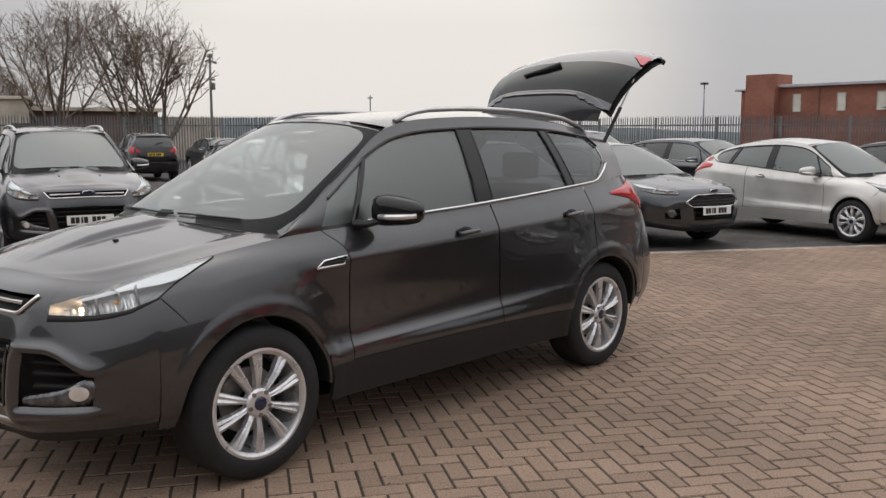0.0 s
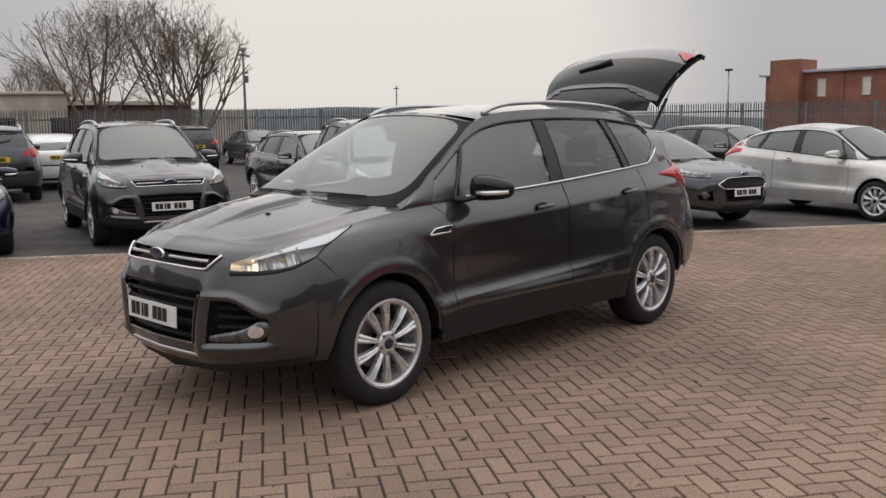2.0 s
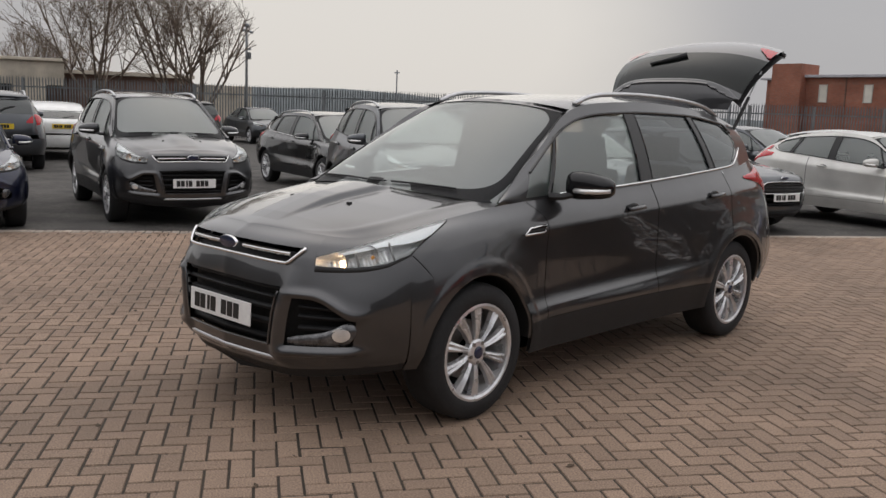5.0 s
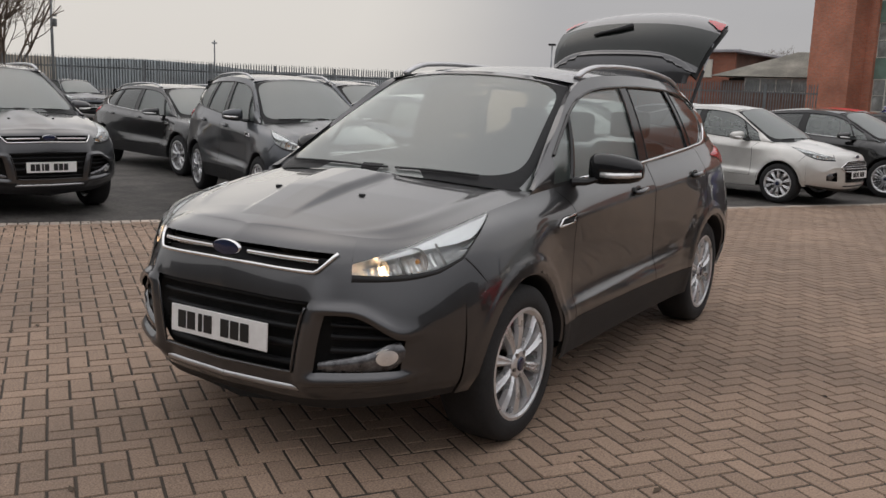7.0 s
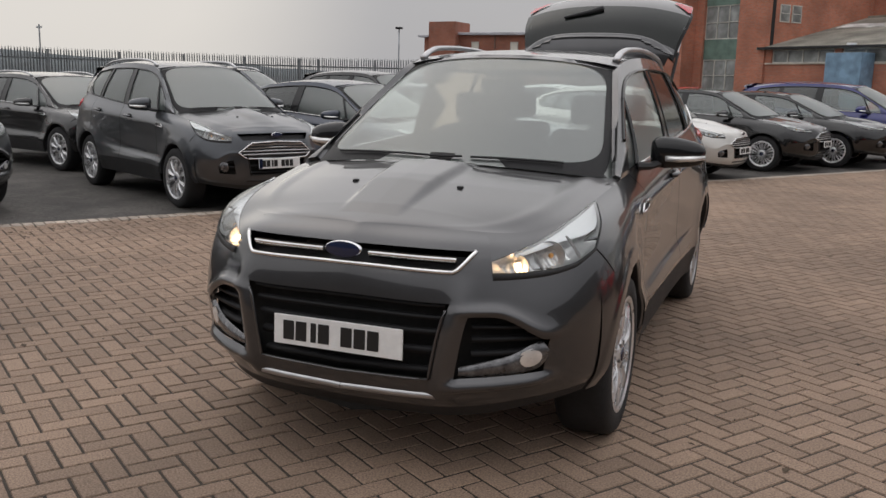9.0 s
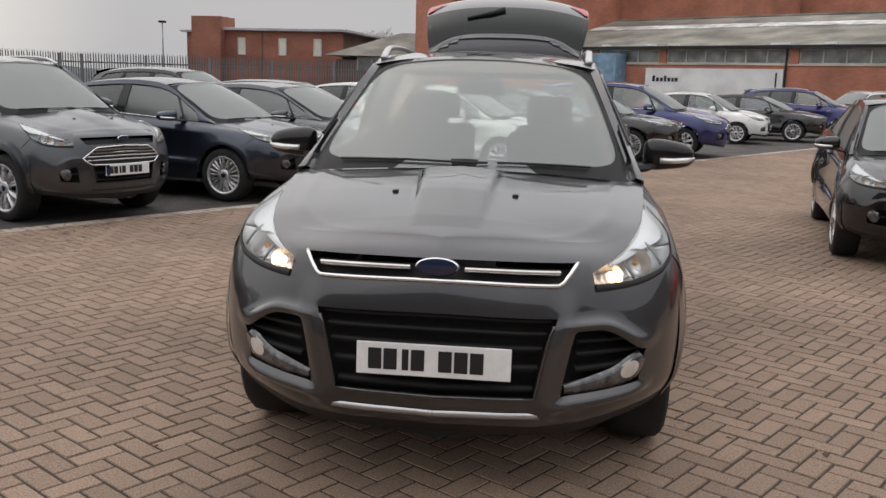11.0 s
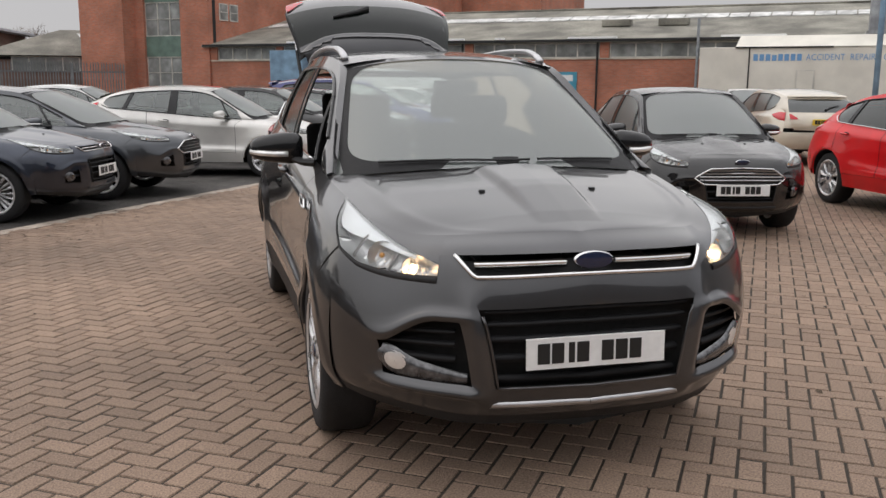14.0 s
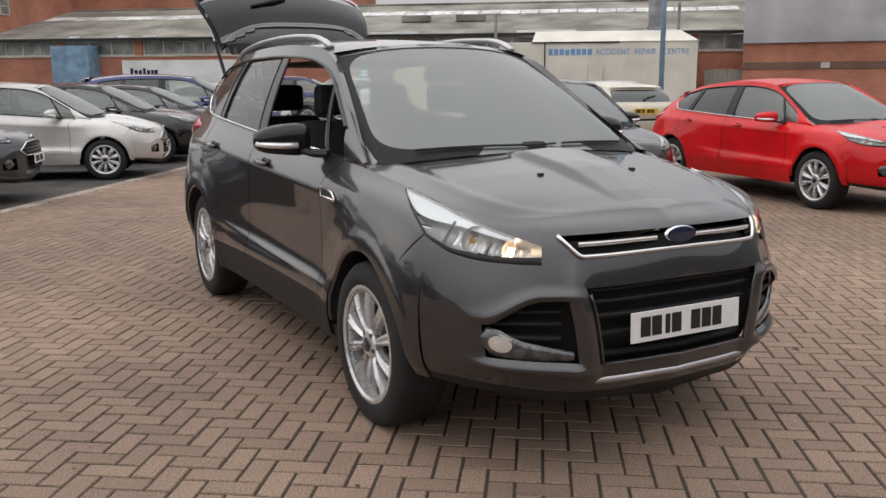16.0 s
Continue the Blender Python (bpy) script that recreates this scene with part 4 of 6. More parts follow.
        zones = {"front_window": (1.5, 6.0), "rear_window": (7.0, 9.0), "quarter_window": (10.0, 12.6)}
        cc = (ix[1:] + ix[:-1]) / 2
        inzone = np.zeros((len(cc), len(T) - 1), bool)
        inpill = np.zeros_like(inzone)
        for a, b in zones.values():
            inzone[(cc > a) & (cc < b), 1:-1] = True
        for a, b in ((6.0, 7.0), (9.0, 10.0)):
            inpill[(cc > a) & (cc < b), 1:-1] = True
        trim = np.zeros_like(inzone)
        trim[(cc > 1.5) & (cc < 12.6), -1] = True
        YB, YT = np.broadcast_to(yb[:, None], F.shape), np.broadcast_to(yt[:, None], F.shape)
        P = side_glass(YB, YT, F)
        for s in (1, -1):
            k3 = np.array([s, 1, 1])
            self.add("window_frame", Mesher().grid(P * k3, ~(inzone | inpill)), self.paint)
            for a, b in ((6.0, 7.0), (9.0, 10.0)):
                self.add("door_pillar", Mesher().grid(side_glass(YB, YT, F, .002) * k3, inpill & ((cc > a) & (cc < b))[:, None]), M_GLOSSBLACK, label="gloss black door pillar")
            for nm, (a, b) in zones.items():
                if self.raised and s < 0 and nm == "front_window":
                    continue  # the driver's window is wound down
                z = inzone & ((cc > a) & (cc < b))[:, None]
                dark = self.tinted and nm != "front_window"
                ob = self.add(nm, Mesher().grid(side_glass(YB, YT, F, -.006) * k3, z), M_TINT if dark else M_GLASS, label="dark privacy glass" if dark else "clear side glass")
                ob.visible_shadow = False
            # black seal along the tops, bright strip along the belt
            m = (ix >= 1.5) & (ix <= 12.6)
            top_pts = side_glass(yb[m], yt[m], ft[m], .004) * k3
            self.add_bm("window_seal", tube_bm([Vector(p) for p in top_pts], .008, 6, flat=1.0), M_GLOSSBLACK, label="black window seal")
            for c, rad in ((3.0, .013), (6.0, .007), (7.0, .007), (9.0, .007), (10.0, .007)):
                i = int(np.argmin(np.abs(ix - c)))
                fs = np.linspace(fb[i], ft[i], 6)
                pts = side_glass(np.full(6, yb[i]), np.full(6, yt[i]), fs, .0) * k3
                self.add_bm("sail_bar", tube_bm([Vector(p) for p in pts], rad, 6), M_GLOSSBLACK)
            low = side_glass(yb[m], yt[m], fb[m] * .6, .005)
            if self.chrome_line:
                m2 = (ix >= 3.2) & (ix <= 12.6)
                low = side_glass(yb[m2], yt[m2], fb[m2] * .75, .006)
                self.add_bm("belt_strip", tube_bm([Vector(p * k3) for p in low], .008, 6), M_CHROME, label="bright belt strip", smooth=True)
            else:
                self.add_bm("belt_strip", tube_bm([Vector(p * k3) for p in low], .008, 6), M_GLOSSBLACK)
            # roof rails
            if self.rails:
                yr = np.linspace(-.20, 1.55, 22)
                rr = roofline_at(yr)
                lift = .034 * np.clip(np.minimum((yr + .20) / .22, (1.55 - yr) / .22), 0, 1) ** .6
                pts = rr + np.stack([-.035 * np.ones_like(yr), np.zeros_like(yr), .012 + lift], -1)
                self.add_bm("roof_rail", tube_bm([Vector(p * k3) for p in pts], .020, 10, flat=.75), M_SILVER, label="satin silver roof rail", smooth=True)
            # door mirror
            bm = bmesh.new()
            bmesh.ops.create_uvsphere(bm, u_segments=20, v_segments=12, radius=1.0)
            for v in bm.verts:
                x, y, z = v.co
                q = (abs(x) ** 4.0 + abs(z) ** 3.6 + abs(y) ** 2.6) ** (1 / 3.3)
                v.co = Vector((x, y, z)) / max(q, .3)
                v.co.x = v.co.x * .125 + .950
                v.co.y = v.co.y * .070 * (1.0 - .25 * (v.co.x - .83)) - .60 + (v.co.x - .83) * .22
                v.co.z = v.co.z * (.083 - .022 * (v.co.x - .83) / .23) + 1.150 - .10 * max(0, v.co.x - .95) * (1 if v.co.z > 0 else 0)
                v.co.x *= s
            mir = self.add_bm("door_mirror", bm, self.mirror_mat, label="door mirror", smooth=True)
            bm = tube_bm([(.90 * s, -.652, 1.124), (.97 * s, -.646, 1.124), (1.03 * s, -.616, 1.127), (1.068 * s, -.568, 1.132)], .016, 8, flat=.9)
            self.add_bm("side_repeater", bm, M_LAMP_IN, mir, "clear side repeater", smooth=True)
            bm = tube_bm([(.77 * s, -.70, 1.085), (.83 * s, -.66, 1.085), (.88 * s, -.61, 1.105)], [.038, .030, .030], 8, flat=.6)
            self.add_bm("mirror_arm", bm, M_BLACK, mir)
            # door handles
            for u in ((5.86, 6.66) if self.doors == 5 else (6.16,)):
                c = skin(u, 4.02, .0) * k3
                v = Vector(c)
                d = Vector(skin(u + .12, 4.06, 0) * k3) - v
                d.normalize()
                nrm = Vector((s, 0, 0))
                bm = tube_bm([v - d * .075 + nrm * .008, v - d * .055 + nrm * .028, v + d * .06 + nrm * .030, v + d * .085 + nrm * .010], [.016, .018, .018, .014], 8, flat=.8)
                hd = self.add_bm("door_handle", bm, self.paint, label="door handle", smooth=True)
                bm = lathe_bm([(.05, 0), (.044, .003), (.0001, -.002)], "X", 18)
                for q in bm.verts:
                    q.co = Vector((q.co.x * s, q.co.y * 1.3, q.co.z * .62)) + v + nrm * .003 - d * .02
                self.add_bm("handle_recess", bm, M_GLOSSBLACK, hd, smooth=True)
        # interior mirror and sensor pod
        bm = box_bm(-.12, .12, -.44, -.41, 1.41, 1.48, .014)
        self.add_bm("interior_mirror", bm, M_BLACK)
        bm = box_bm(-.07, .07, -.52, -.36, 1.485, 1.525, .012)
        self.add_bm("sensor_pod", bm, M_BLACK)

    def gate_profile(self):
        return [(1.74, 1.615), (1.87, 1.592), (1.965, 1.545), (1.93, 1.50), (2.06, 1.36), (2.17, 1.18), (2.235, 1.00), (2.26, .82), (2.25, .72)]

    def rear(self):
        # closed rear pane and panel, or the raised tailgate
        prof = np.array(self.gate_profile())
        halfw = np.array([.52, .56, .575, .57, .61, .635, .63, .59, .55])
        n = 31
        k = np.linspace(-1, 1, n)
        i = np.linspace(0, len(prof) - 1, 41)
        pr, hw = catmull(prof, i), catmull(halfw[:, None], i)[:, 0]
        P = np.stack([k[None] * hw[:, None], pr[:, 0][:, None] - .085 * np.abs(k[None]) ** 2.6 * np.clip(i / 3, 0.1, 1)[:, None], np.broadcast_to(pr[:, 1][:, None], (41, n)) - .05 * np.abs(k[None]) ** 2.5 * np.clip(1 - i / 4, 0, 1)[:, None]], -1)
        P[..., 1] -= (.10 * np.abs(k[None]) ** 5) * np.exp(-((i - 2.0) / .9) ** 2)[:, None]
        hinge = np.array([0, 1.74, 1.615])
        if self.raised:
            a = radians(93)
            d = P - hinge
            c, sn = math.cos(a), math.sin(a)
            turn = lambda d: np.stack([d[..., 0], d[..., 1] * c - d[..., 2] * sn, d[..., 1] * sn + d[..., 2] * c], -1) + hinge
        else:
            turn = lambda d: d + hinge
            d = P - hinge
        ci = (i[1:] + i[:-1]) / 2
        glass = np.broadcast_to(((ci > 3.1) & (ci < 5.05))[:, None], (40, n - 1)).copy()
        O = turn(d)
        gate = self.add("tailgate", Mesher().grid(O, ~glass), self.paint, label="raised open tailgate" if self.raised else "closed tailgate")
        self.add("rear_screen", Mesher().grid(O, glass), M_REAR if self.raised else M_TINT, gate, "dark rear screen")
        inner = d - np.array([0, .05, .03])
        self.add("tailgate_lining", Mesher().grid(turn(inner[10:])), M_BLACK, gate, "black tailgate lining")
        # rear wiper
        pts = [(-.02, 2.12, 1.22), (-.12, 2.09, 1.275), (-.30, 2.05, 1.315)]
        q = turn(np.array(pts) + np.array([0, .03, .02]) - hinge)
        self.add_bm("rear_wiper", tube_bm([Vector(p) for p in q], [.024, .016, .010], 8), M_BLACK, gate)
        # gate lamps, wedges in line with the corner lamps
        for s in (1, -1):
            m = d[26:31, -5:, :] if s > 0 else d[26:31, :5, :]
            off = np.array([0, .010, .003])
            edge = m[:, -1:] if s > 0 else m[:, :1]
            grow = np.linspace(.15, 1.0, len(m))[:, None, None]
            m = edge + (m - edge) * np.minimum(grow, 1.15 - grow * .35)
            self.add("gate_lamp", Mesher().grid(turn(m + off)), M_TAIL, gate, "red lamp lens")
            if self.raised:
                a0 = Vector((.565 * s, 1.80, 1.455))
                b0 = Vector(turn(d[24, -1] if s > 0 else d[24, 0])) + Vector((-.03 * s, 0, -.05))
                self.add_bm("gas_strut", tube_bm([a0, a0.lerp(b0, .55)], .013, 8), M_BLACK, gate, "black gas strut")
                self.add_bm("strut_rod", tube_bm([a0.lerp(b0, .55), b0], .006, 8), M_SILVER, gate)
        if self.raised:
            rim = turn(d[39] - np.array([0, .03, .02]))
            self.add_bm("gate_trim", tube_bm([Vector(p) for p in rim], .026, 8, flat=.8), M_BLACK, gate, "black lower gate trim", smooth=True)
            for x in (-.42, 0.0, .42):
                p = turn(np.array([x, 2.19, .70]) - hinge)
                bm = box_bm(-.035, .035, -.03, .03, -.06, .02, .012)
                bmesh.ops.translate(bm, vec=Vector(p), verts=bm.verts)
                self.add_bm("gate_latch", bm, M_BLACK, gate)
        if not self.raised:
            # corner panels between the quarters and the tailgate
            f = np.linspace(1, 0, 10)
            v = np.linspace(5, 2.3, 14)[1:]
            edge = np.concatenate([side_glass(np.full(10, 1.93), np.full(10, 1.86), f), skin(np.full(13, 8.32), v)])
            rim = O[2:, -1]
            zs = np.linspace(min(edge[0, 2], rim[0, 2]), .76, 24)
            oa, ob = np.argsort(edge[:, 2]), np.argsort(rim[:, 2])
            A = np.stack([np.interp(zs, edge[oa, 2], edge[oa, q]) for q in range(3)], -1)
            B = np.stack([np.interp(zs, rim[ob, 2], rim[ob, q]) for q in range(3)], -1) * np.array([.97, 1, 1])
            mid_ = (A + B) / 2 + np.array([.02, .015, 0])
            for s in (1, -1):
                self.add("corner_panel", Mesher().grid(np.stack([A, mid_, B], 1) * np.array([s, 1, 1])), self.paint)
        # rear bumper and corner lamps
        g = Mesher()
        P, keep = self.panel(self.us(7.63, 10, 16), 0.1, 2.30, 14)
        g.grid(P, keep, mirror=True)
        self.add("rear_bumper", g, self.paint)
        for s in (1, -1):
            a0 = 7.20 if self.raised else 7.20 if self.rise > .08 else 7.52
            a = np.linspace(a0, 8.34, 16)
            tall = .24 if self.rise > .08 else 0.0
            lift = .10 if self.raised else 0.0
            lo = np.interp(a, [a0, 7.8, 8.0, 8.34], [4.38, 4.02, 3.82, 3.70]) - tall * .3 + lift
            hi = np.interp(a, [a0, 7.8, 8.0, 8.34], [4.48, 4.66, 4.74, 4.74]) + tall + lift
            t = np.linspace(0, 1, 8)
            V = lo[:, None] + (hi - lo)[:, None] * t
            U = np.broadcast_to(a[:, None], V.shape)
            bul = .018 * np.clip(np.minimum(t, 1 - t) * 5, 0, 1)[None] * np.clip((a - a0) * 6, 0, 1)[:, None]
            self.add("tail_lamp", Mesher().grid(skin(U, V, .004 + bul) * np.array([s, 1, 1])), M_TAIL, label="red tail lamp")
            if self.rise > .08:
                f = np.linspace(-.04, .50, 6)
                w = np.linspace(0, 1, 6)[:, None]
                yb, yt = 1.70 + .05 * f[None] + .24 * w, 1.66 + .21 * w + 0 * f[None]
                pane = side_glass(yb, yt, np.broadcast_to(f[None], yb.shape), .014)
                self.add("tail_lamp", Mesher().grid(pane * np.array([s, 1, 1])), M_TAIL, label="upright red tail lamp")
        c = self.warp(np.array([0, 2.262, .93])) if not self.raised else None
        if c is not None:
            plate_parts(self.thing, c[0], c[1] + .01, c[2], 0, True, face=1)

    def wheels(self):
        for s in (1, -1):
            for y in (AXLE_F, AXLE_R):
                yy = float(self.ymap(y))
                wheel_parts(self.thing, (s * .766 * self.xs, yy, self.hub_z), s, self.tyre_r, .225, self.spokes, self.rim, self.pair, self.fine >= 1)

    def inside(self):
        # floor pan, dashboard, seats, steering wheel
        bm = box_bm(-.70, .70, -1.15, 1.85, .42, .47, .01)
        self.add_bm("cabin_floor", bm, M_CABIN)
        bm = bmesh.new()
        box_bm(-.70, .70, -1.12, -.62, .78, 1.045, .06, 3, bm)
        box_bm(-.56, -.18, -.80, -.60, .98, 1.10, .04, 3, bm)
        self.add_bm("dashboard", bm, M_DASH, smooth=False)
        bm = bmesh.new()
        box_bm(-.50, .50, -.22, 1.60, 1.515, 1.53, .003, 1, bm)
        self.add_bm("headlining", bm, M_LINER)
        seats = [(-.36, -.05), (.36, -.05), (-.38, .85), (.38, .85)] if self.fine >= 1 else [(-.36, -.05), (.36, -.05)]
        for x, y in seats:
            bm = bmesh.new()
            box_bm(x - .25, x + .25, y - .45, y + .10, .50, .68, .05, 3, bm)
            seat = self.add_bm("seat", bm, M_CABIN, label="dark cloth seat")
            bm = bmesh.new()
            box_bm(x - .24, x + .24, y + .02, y + .16, .62, 1.20, .055, 3, bm)
            for v in bm.verts:
                v.co.y += (v.co.z - .62) * .28
            self.add_bm("seat_back", bm, M_CABIN, seat)
            bm = bmesh.new()
            box_bm(x - .13, x + .13, y + .20, y + .30, 1.23, 1.40, .04, 3, bm)
            self.add_bm("headrest", bm, M_CABIN, seat)
        bm = bmesh.new()
        ring = [Vector((-.36 + .185 * math.cos(a), -.52 + .06 * math.sin(a), 1.00 + .165 * math.sin(a))) for a in np.linspace(0, 2 * math.pi, 25)]
        tube_bm(ring, .015, 8, bm)
        tube_bm([(-.52, -.53, .99), (-.36, -.55, .98), (-.20, -.53, .99)], .02, 6, bm)
        self.add_bm("steering_wheel", bm, M_BLACK, smooth=True)

# ---- ground, block paving and its edging ----
PAVE_P, PAVE_D = Vector((-3.0, 5.1, 0)), Vector((0.566, 0.825, 0)).normalized()
PAVE_N = Vector((PAVE_D.y, -PAVE_D.x, 0))
YARD_Z = -0.013
M_ASPHALT = node_mat("worn_asphalt", (0.070, 0.064, 0.059), rough=0.85, grain=0.45, grain_scale=38, stain=0.42, stain_scale=1.6, bump=0.5, bump_scale=120)
M_BED = node_mat("joint_sand", (0.045, 0.035, 0.026), rough=0.95, grain=0.4, grain_scale=150, stain=0.3, stain_scale=1.5)
M_BLOCK = node_mat("clay_paver", (0.278, 0.195, 0.141), rough=0.82, grain=0.42, grain_scale=130, stain=0.22, stain_scale=.45, bump=0.6, bump_scale=150, random_tint=.13)
M_EDGE = node_mat("concrete_edging", (0.42, 0.36, 0.30), rough=0.85, grain=0.2, grain_scale=90, stain=0.25, stain_scale=2, bump=0.4, random_tint=.12)
bm = bmesh.new()
bmesh.ops.create_grid(bm, x_segments=1, y_segments=1, size=1500)
bmesh.ops.translate(bm, vec=(0, 0, YARD_Z), verts=bm.verts)
tagged(part("ground", bm, M_ASPHALT), "dark worn asphalt yard", "ground", kind="structure")
bm = bmesh.new()
corners = [PAVE_P - PAVE_D * 22, PAVE_P + PAVE_D * 42, PAVE_P + PAVE_D * 42 + PAVE_N * 60, PAVE_P - PAVE_D * 22 + PAVE_N * 60]
bm.faces.new([bm.verts.new(p + Vector((0, 0, -.0045))) for p in corners][::-1])
pavement = tagged(part("pavement", bm, M_BED), "brown herringbone block paving, weathered", "pavement", kind="structure")


def block_cells(a0, a1, n0, n1):
    """Herringbone of 200 x 100 mm blocks: centre along and across the edge, and whether the block lies along it."""
    i0, i1, j0, j1 = int(a0 * 10), int(a1 * 10), int(n0 * 10), int(n1 * 10)
    I, J = np.meshgrid(np.arange(i0, i1), np.arange(j0, j1), indexing="ij")
    r = (I + J) % 4
    h, v = r == 2, r == 0
    ca = np.concatenate([(I[h] + 1.0), (I[v] + .5)]) * .1 - .012
    cn = np.concatenate([(J[h] + .5), (J[v] + 1.0)]) * .1 + .010
    return ca, cn, np.concatenate([np.ones(h.sum(), bool), np.zeros(v.sum(), bool)])


def block_mesh(name, ca, cn, along, mat, rng):
    """Blocks as one mesh: a chamfered top and short sides each."""
    k = len(ca)
    ha = np.where(along, .1, .05) - .0032
    hn = np.where(along, .05, .1) - .0032
    sg = np.array([(-1, -1), (1, -1), (1, 1), (-1, 1)], float)
    jit = rng.uniform(-.0009, .0009, (k, 1, 2))
    top = np.stack([ca[:, None] + sg[None, :, 0] * (ha[:, None] - .005) + jit[..., 0], .12 + cn[:, None] + sg[None, :, 1] * (hn[:, None] - .005) + jit[..., 1]], -1)
    low = np.stack([ca[:, None] + sg[None, :, 0] * ha[:, None] + jit[..., 0], .12 + cn[:, None] + sg[None, :, 1] * hn[:, None] + jit[..., 1]], -1)
    zt = np.broadcast_to(rng.normal(0, .0008, (k, 1)), (k, 4)) + rng.normal(0, .0005, (k, 4))
    zl = np.full((k, 4), -.009)
    D, N, P = np.array(PAVE_D[:2]), np.array(PAVE_N[:2]), np.array(PAVE_P[:2])
    w = lambda q: P + q[..., :1] * D + q[..., 1:] * N
    V = np.concatenate([np.concatenate([w(top), zt[..., None]], -1), np.concatenate([w(low), zl[..., None]], -1)], 1).reshape(-1, 3)
    base = (np.arange(k) * 8)[:, None, None]
    quad = np.array([[0, 1, 2, 3], [4, 5, 1, 0], [5, 6, 2, 1], [6, 7, 3, 2], [7, 4, 0, 3]])[None]
    F = (base + quad).reshape(-1)
    me = bpy.data.meshes.new(name)
    me.vertices.add(len(V))
    me.vertices.foreach_set("co", V.ravel())
    me.loops.add(len(F))
    me.loops.foreach_set("vertex_index", F)
    me.polygons.add(len(F) // 4)
    me.polygons.foreach_set("loop_start", np.arange(0, len(F), 4))
    me.polygons.foreach_set("use_smooth", np.zeros(len(F) // 4, bool))
    me.materials.append(mat)
    me.update(calc_edges=True)
    return me


def far_pavers():
    rng = np.random.default_rng(3)
    ca, cn, al = block_cells(-15, 30, 0, 24)
    near = (ca > -6.2) & (ca < -4.2) & (cn > 7.2) & (cn < 10.2)
    me = block_mesh("paver_field", ca[~near], cn[~near], al[~near], M_BLOCK, rng)
    tagged(attach(new("paver_field", me), pavement), "brown clay paving blocks", kind="stuff")
    return ca[near], cn[near], al[near]


NEAR_BLOCKS = far_pavers()
# soldier course along the edge
rng_e = np.random.default_rng(5)
ke = np.arange(-150, 300)
me = block_mesh("edging_course", ke * .1 + .05, np.full(len(ke), -.02 + .0), np.zeros(len(ke), bool), M_EDGE, rng_e)
tagged(attach(new("edging_course", me), pavement), "pale edging blocks along the paving", kind="stuff")



def leaf_litter():
    """Dry leaves and grit along the paving's edge, with a few over the blocks."""
    rng = random.Random(17)
    V, F = [], []
    for k in range(2300):
        if k < 1050:
            a, n = rng.gauss(-2.5, 3.2), abs(rng.gauss(0, .75)) - .05
        elif k < 1500:
            a, n = rng.uniform(-9, 10), rng.uniform(0, 13)
        else:
            a, n = rng.uniform(-12, 14), -abs(rng.gauss(.2, 2.2)) - .2
        p = PAVE_P + PAVE_D * a + PAVE_N * n
        s = rng.uniform(.006, .020) if k % 5 else rng.uniform(.018, .036)
        t = rng.uniform(0, 6.28)
        b = len(V)
        for q, (r, w) in enumerate(((1, 0), (.35, .5), (-.9, .1), (.2, -.45))):
            x, y = r * s, w * s
            V.append((p.x + x * math.cos(t) - y * math.sin(t), p.y + x * math.sin(t) + y * math.cos(t), (.003 if n > -.15 else YARD_Z + .002) + rng.uniform(0, .006)))
        F.append((b, b + 1, b + 2, b + 3))
    m = node_mat("dry_leaf", (.055, .038, .024), rough=.9, grain=.3, random_tint=.5)
    tagged(new("leaf_litter", mesh_of("leaf_litter", V, F, m, False)), "scattered dry leaves and grit on the paving", "leaves", kind="stuff")


leaf_litter()

# ---- buildings ----


def brick_mat(name, c1, c2, mortar):
    m = bpy.data.materials.new(name)
    m.use_nodes = True
    nt = m.node_tree
    b = nt.nodes["Principled BSDF"]
    b.inputs["Roughness"].default_value = 0.9
    co = nt.nodes.new("ShaderNodeTexCoord")
    sep = nt.nodes.new("ShaderNodeSeparateXYZ")
    add = nt.nodes.new("ShaderNodeMath")
    com = nt.nodes.new("ShaderNodeCombineXYZ")
    nt.links.new(co.outputs["Object"], sep.inputs[0])
    nt.links.new(sep.outputs["X"], add.inputs[0])
    nt.links.new(sep.outputs["Y"], add.inputs[1])
    nt.links.new(add.outputs[0], com.inputs["X"])
    nt.links.new(sep.outputs["Z"], com.inputs["Y"])
    t = nt.nodes.new("ShaderNodeTexBrick")
    t.inputs["Scale"].default_value = 1.0
    t.inputs["Brick Width"].default_value, t.inputs["Row Height"].default_value = .225, .075
    t.inputs["Mortar Size"].default_value = .006
    t.inputs["Color1"].default_value, t.inputs["Color2"].default_value, t.inputs["Mortar"].default_value = (*c1, 1), (*c2, 1), (*mortar, 1)
    nt.links.new(com.outputs[0], t.inputs["Vector"])
    n = nt.nodes.new("ShaderNodeTexNoise")
    n.inputs["Scale"].default_value, n.inputs["Detail"].default_value = .55, 7
    nt.links.new(co.outputs["Object"], n.inputs["Vector"])
    r = nt.nodes.new("ShaderNodeMapRange")
    r.inputs["From Min"].default_value, r.inputs["From Max"].default_value = .3, .7
    r.inputs["To Min"].default_value, r.inputs["To Max"].default_value = .72, 1.22
    nt.links.new(n.outputs["Fac"], r.inputs["Value"])
    x = nt.nodes.new("ShaderNodeMix")
    x.data_type, x.blend_type = "RGBA", "MULTIPLY"
    x.inputs["Factor"].default_value = 1
    nt.links.new(t.outputs["Color"], x.inputs["A"])
    nt.links.new(r.outputs["Result"], x.inputs["B"])
    nt.links.new(x.outputs["Result"], b.inputs["Base Color"])
    MATS[name] = m
    return m


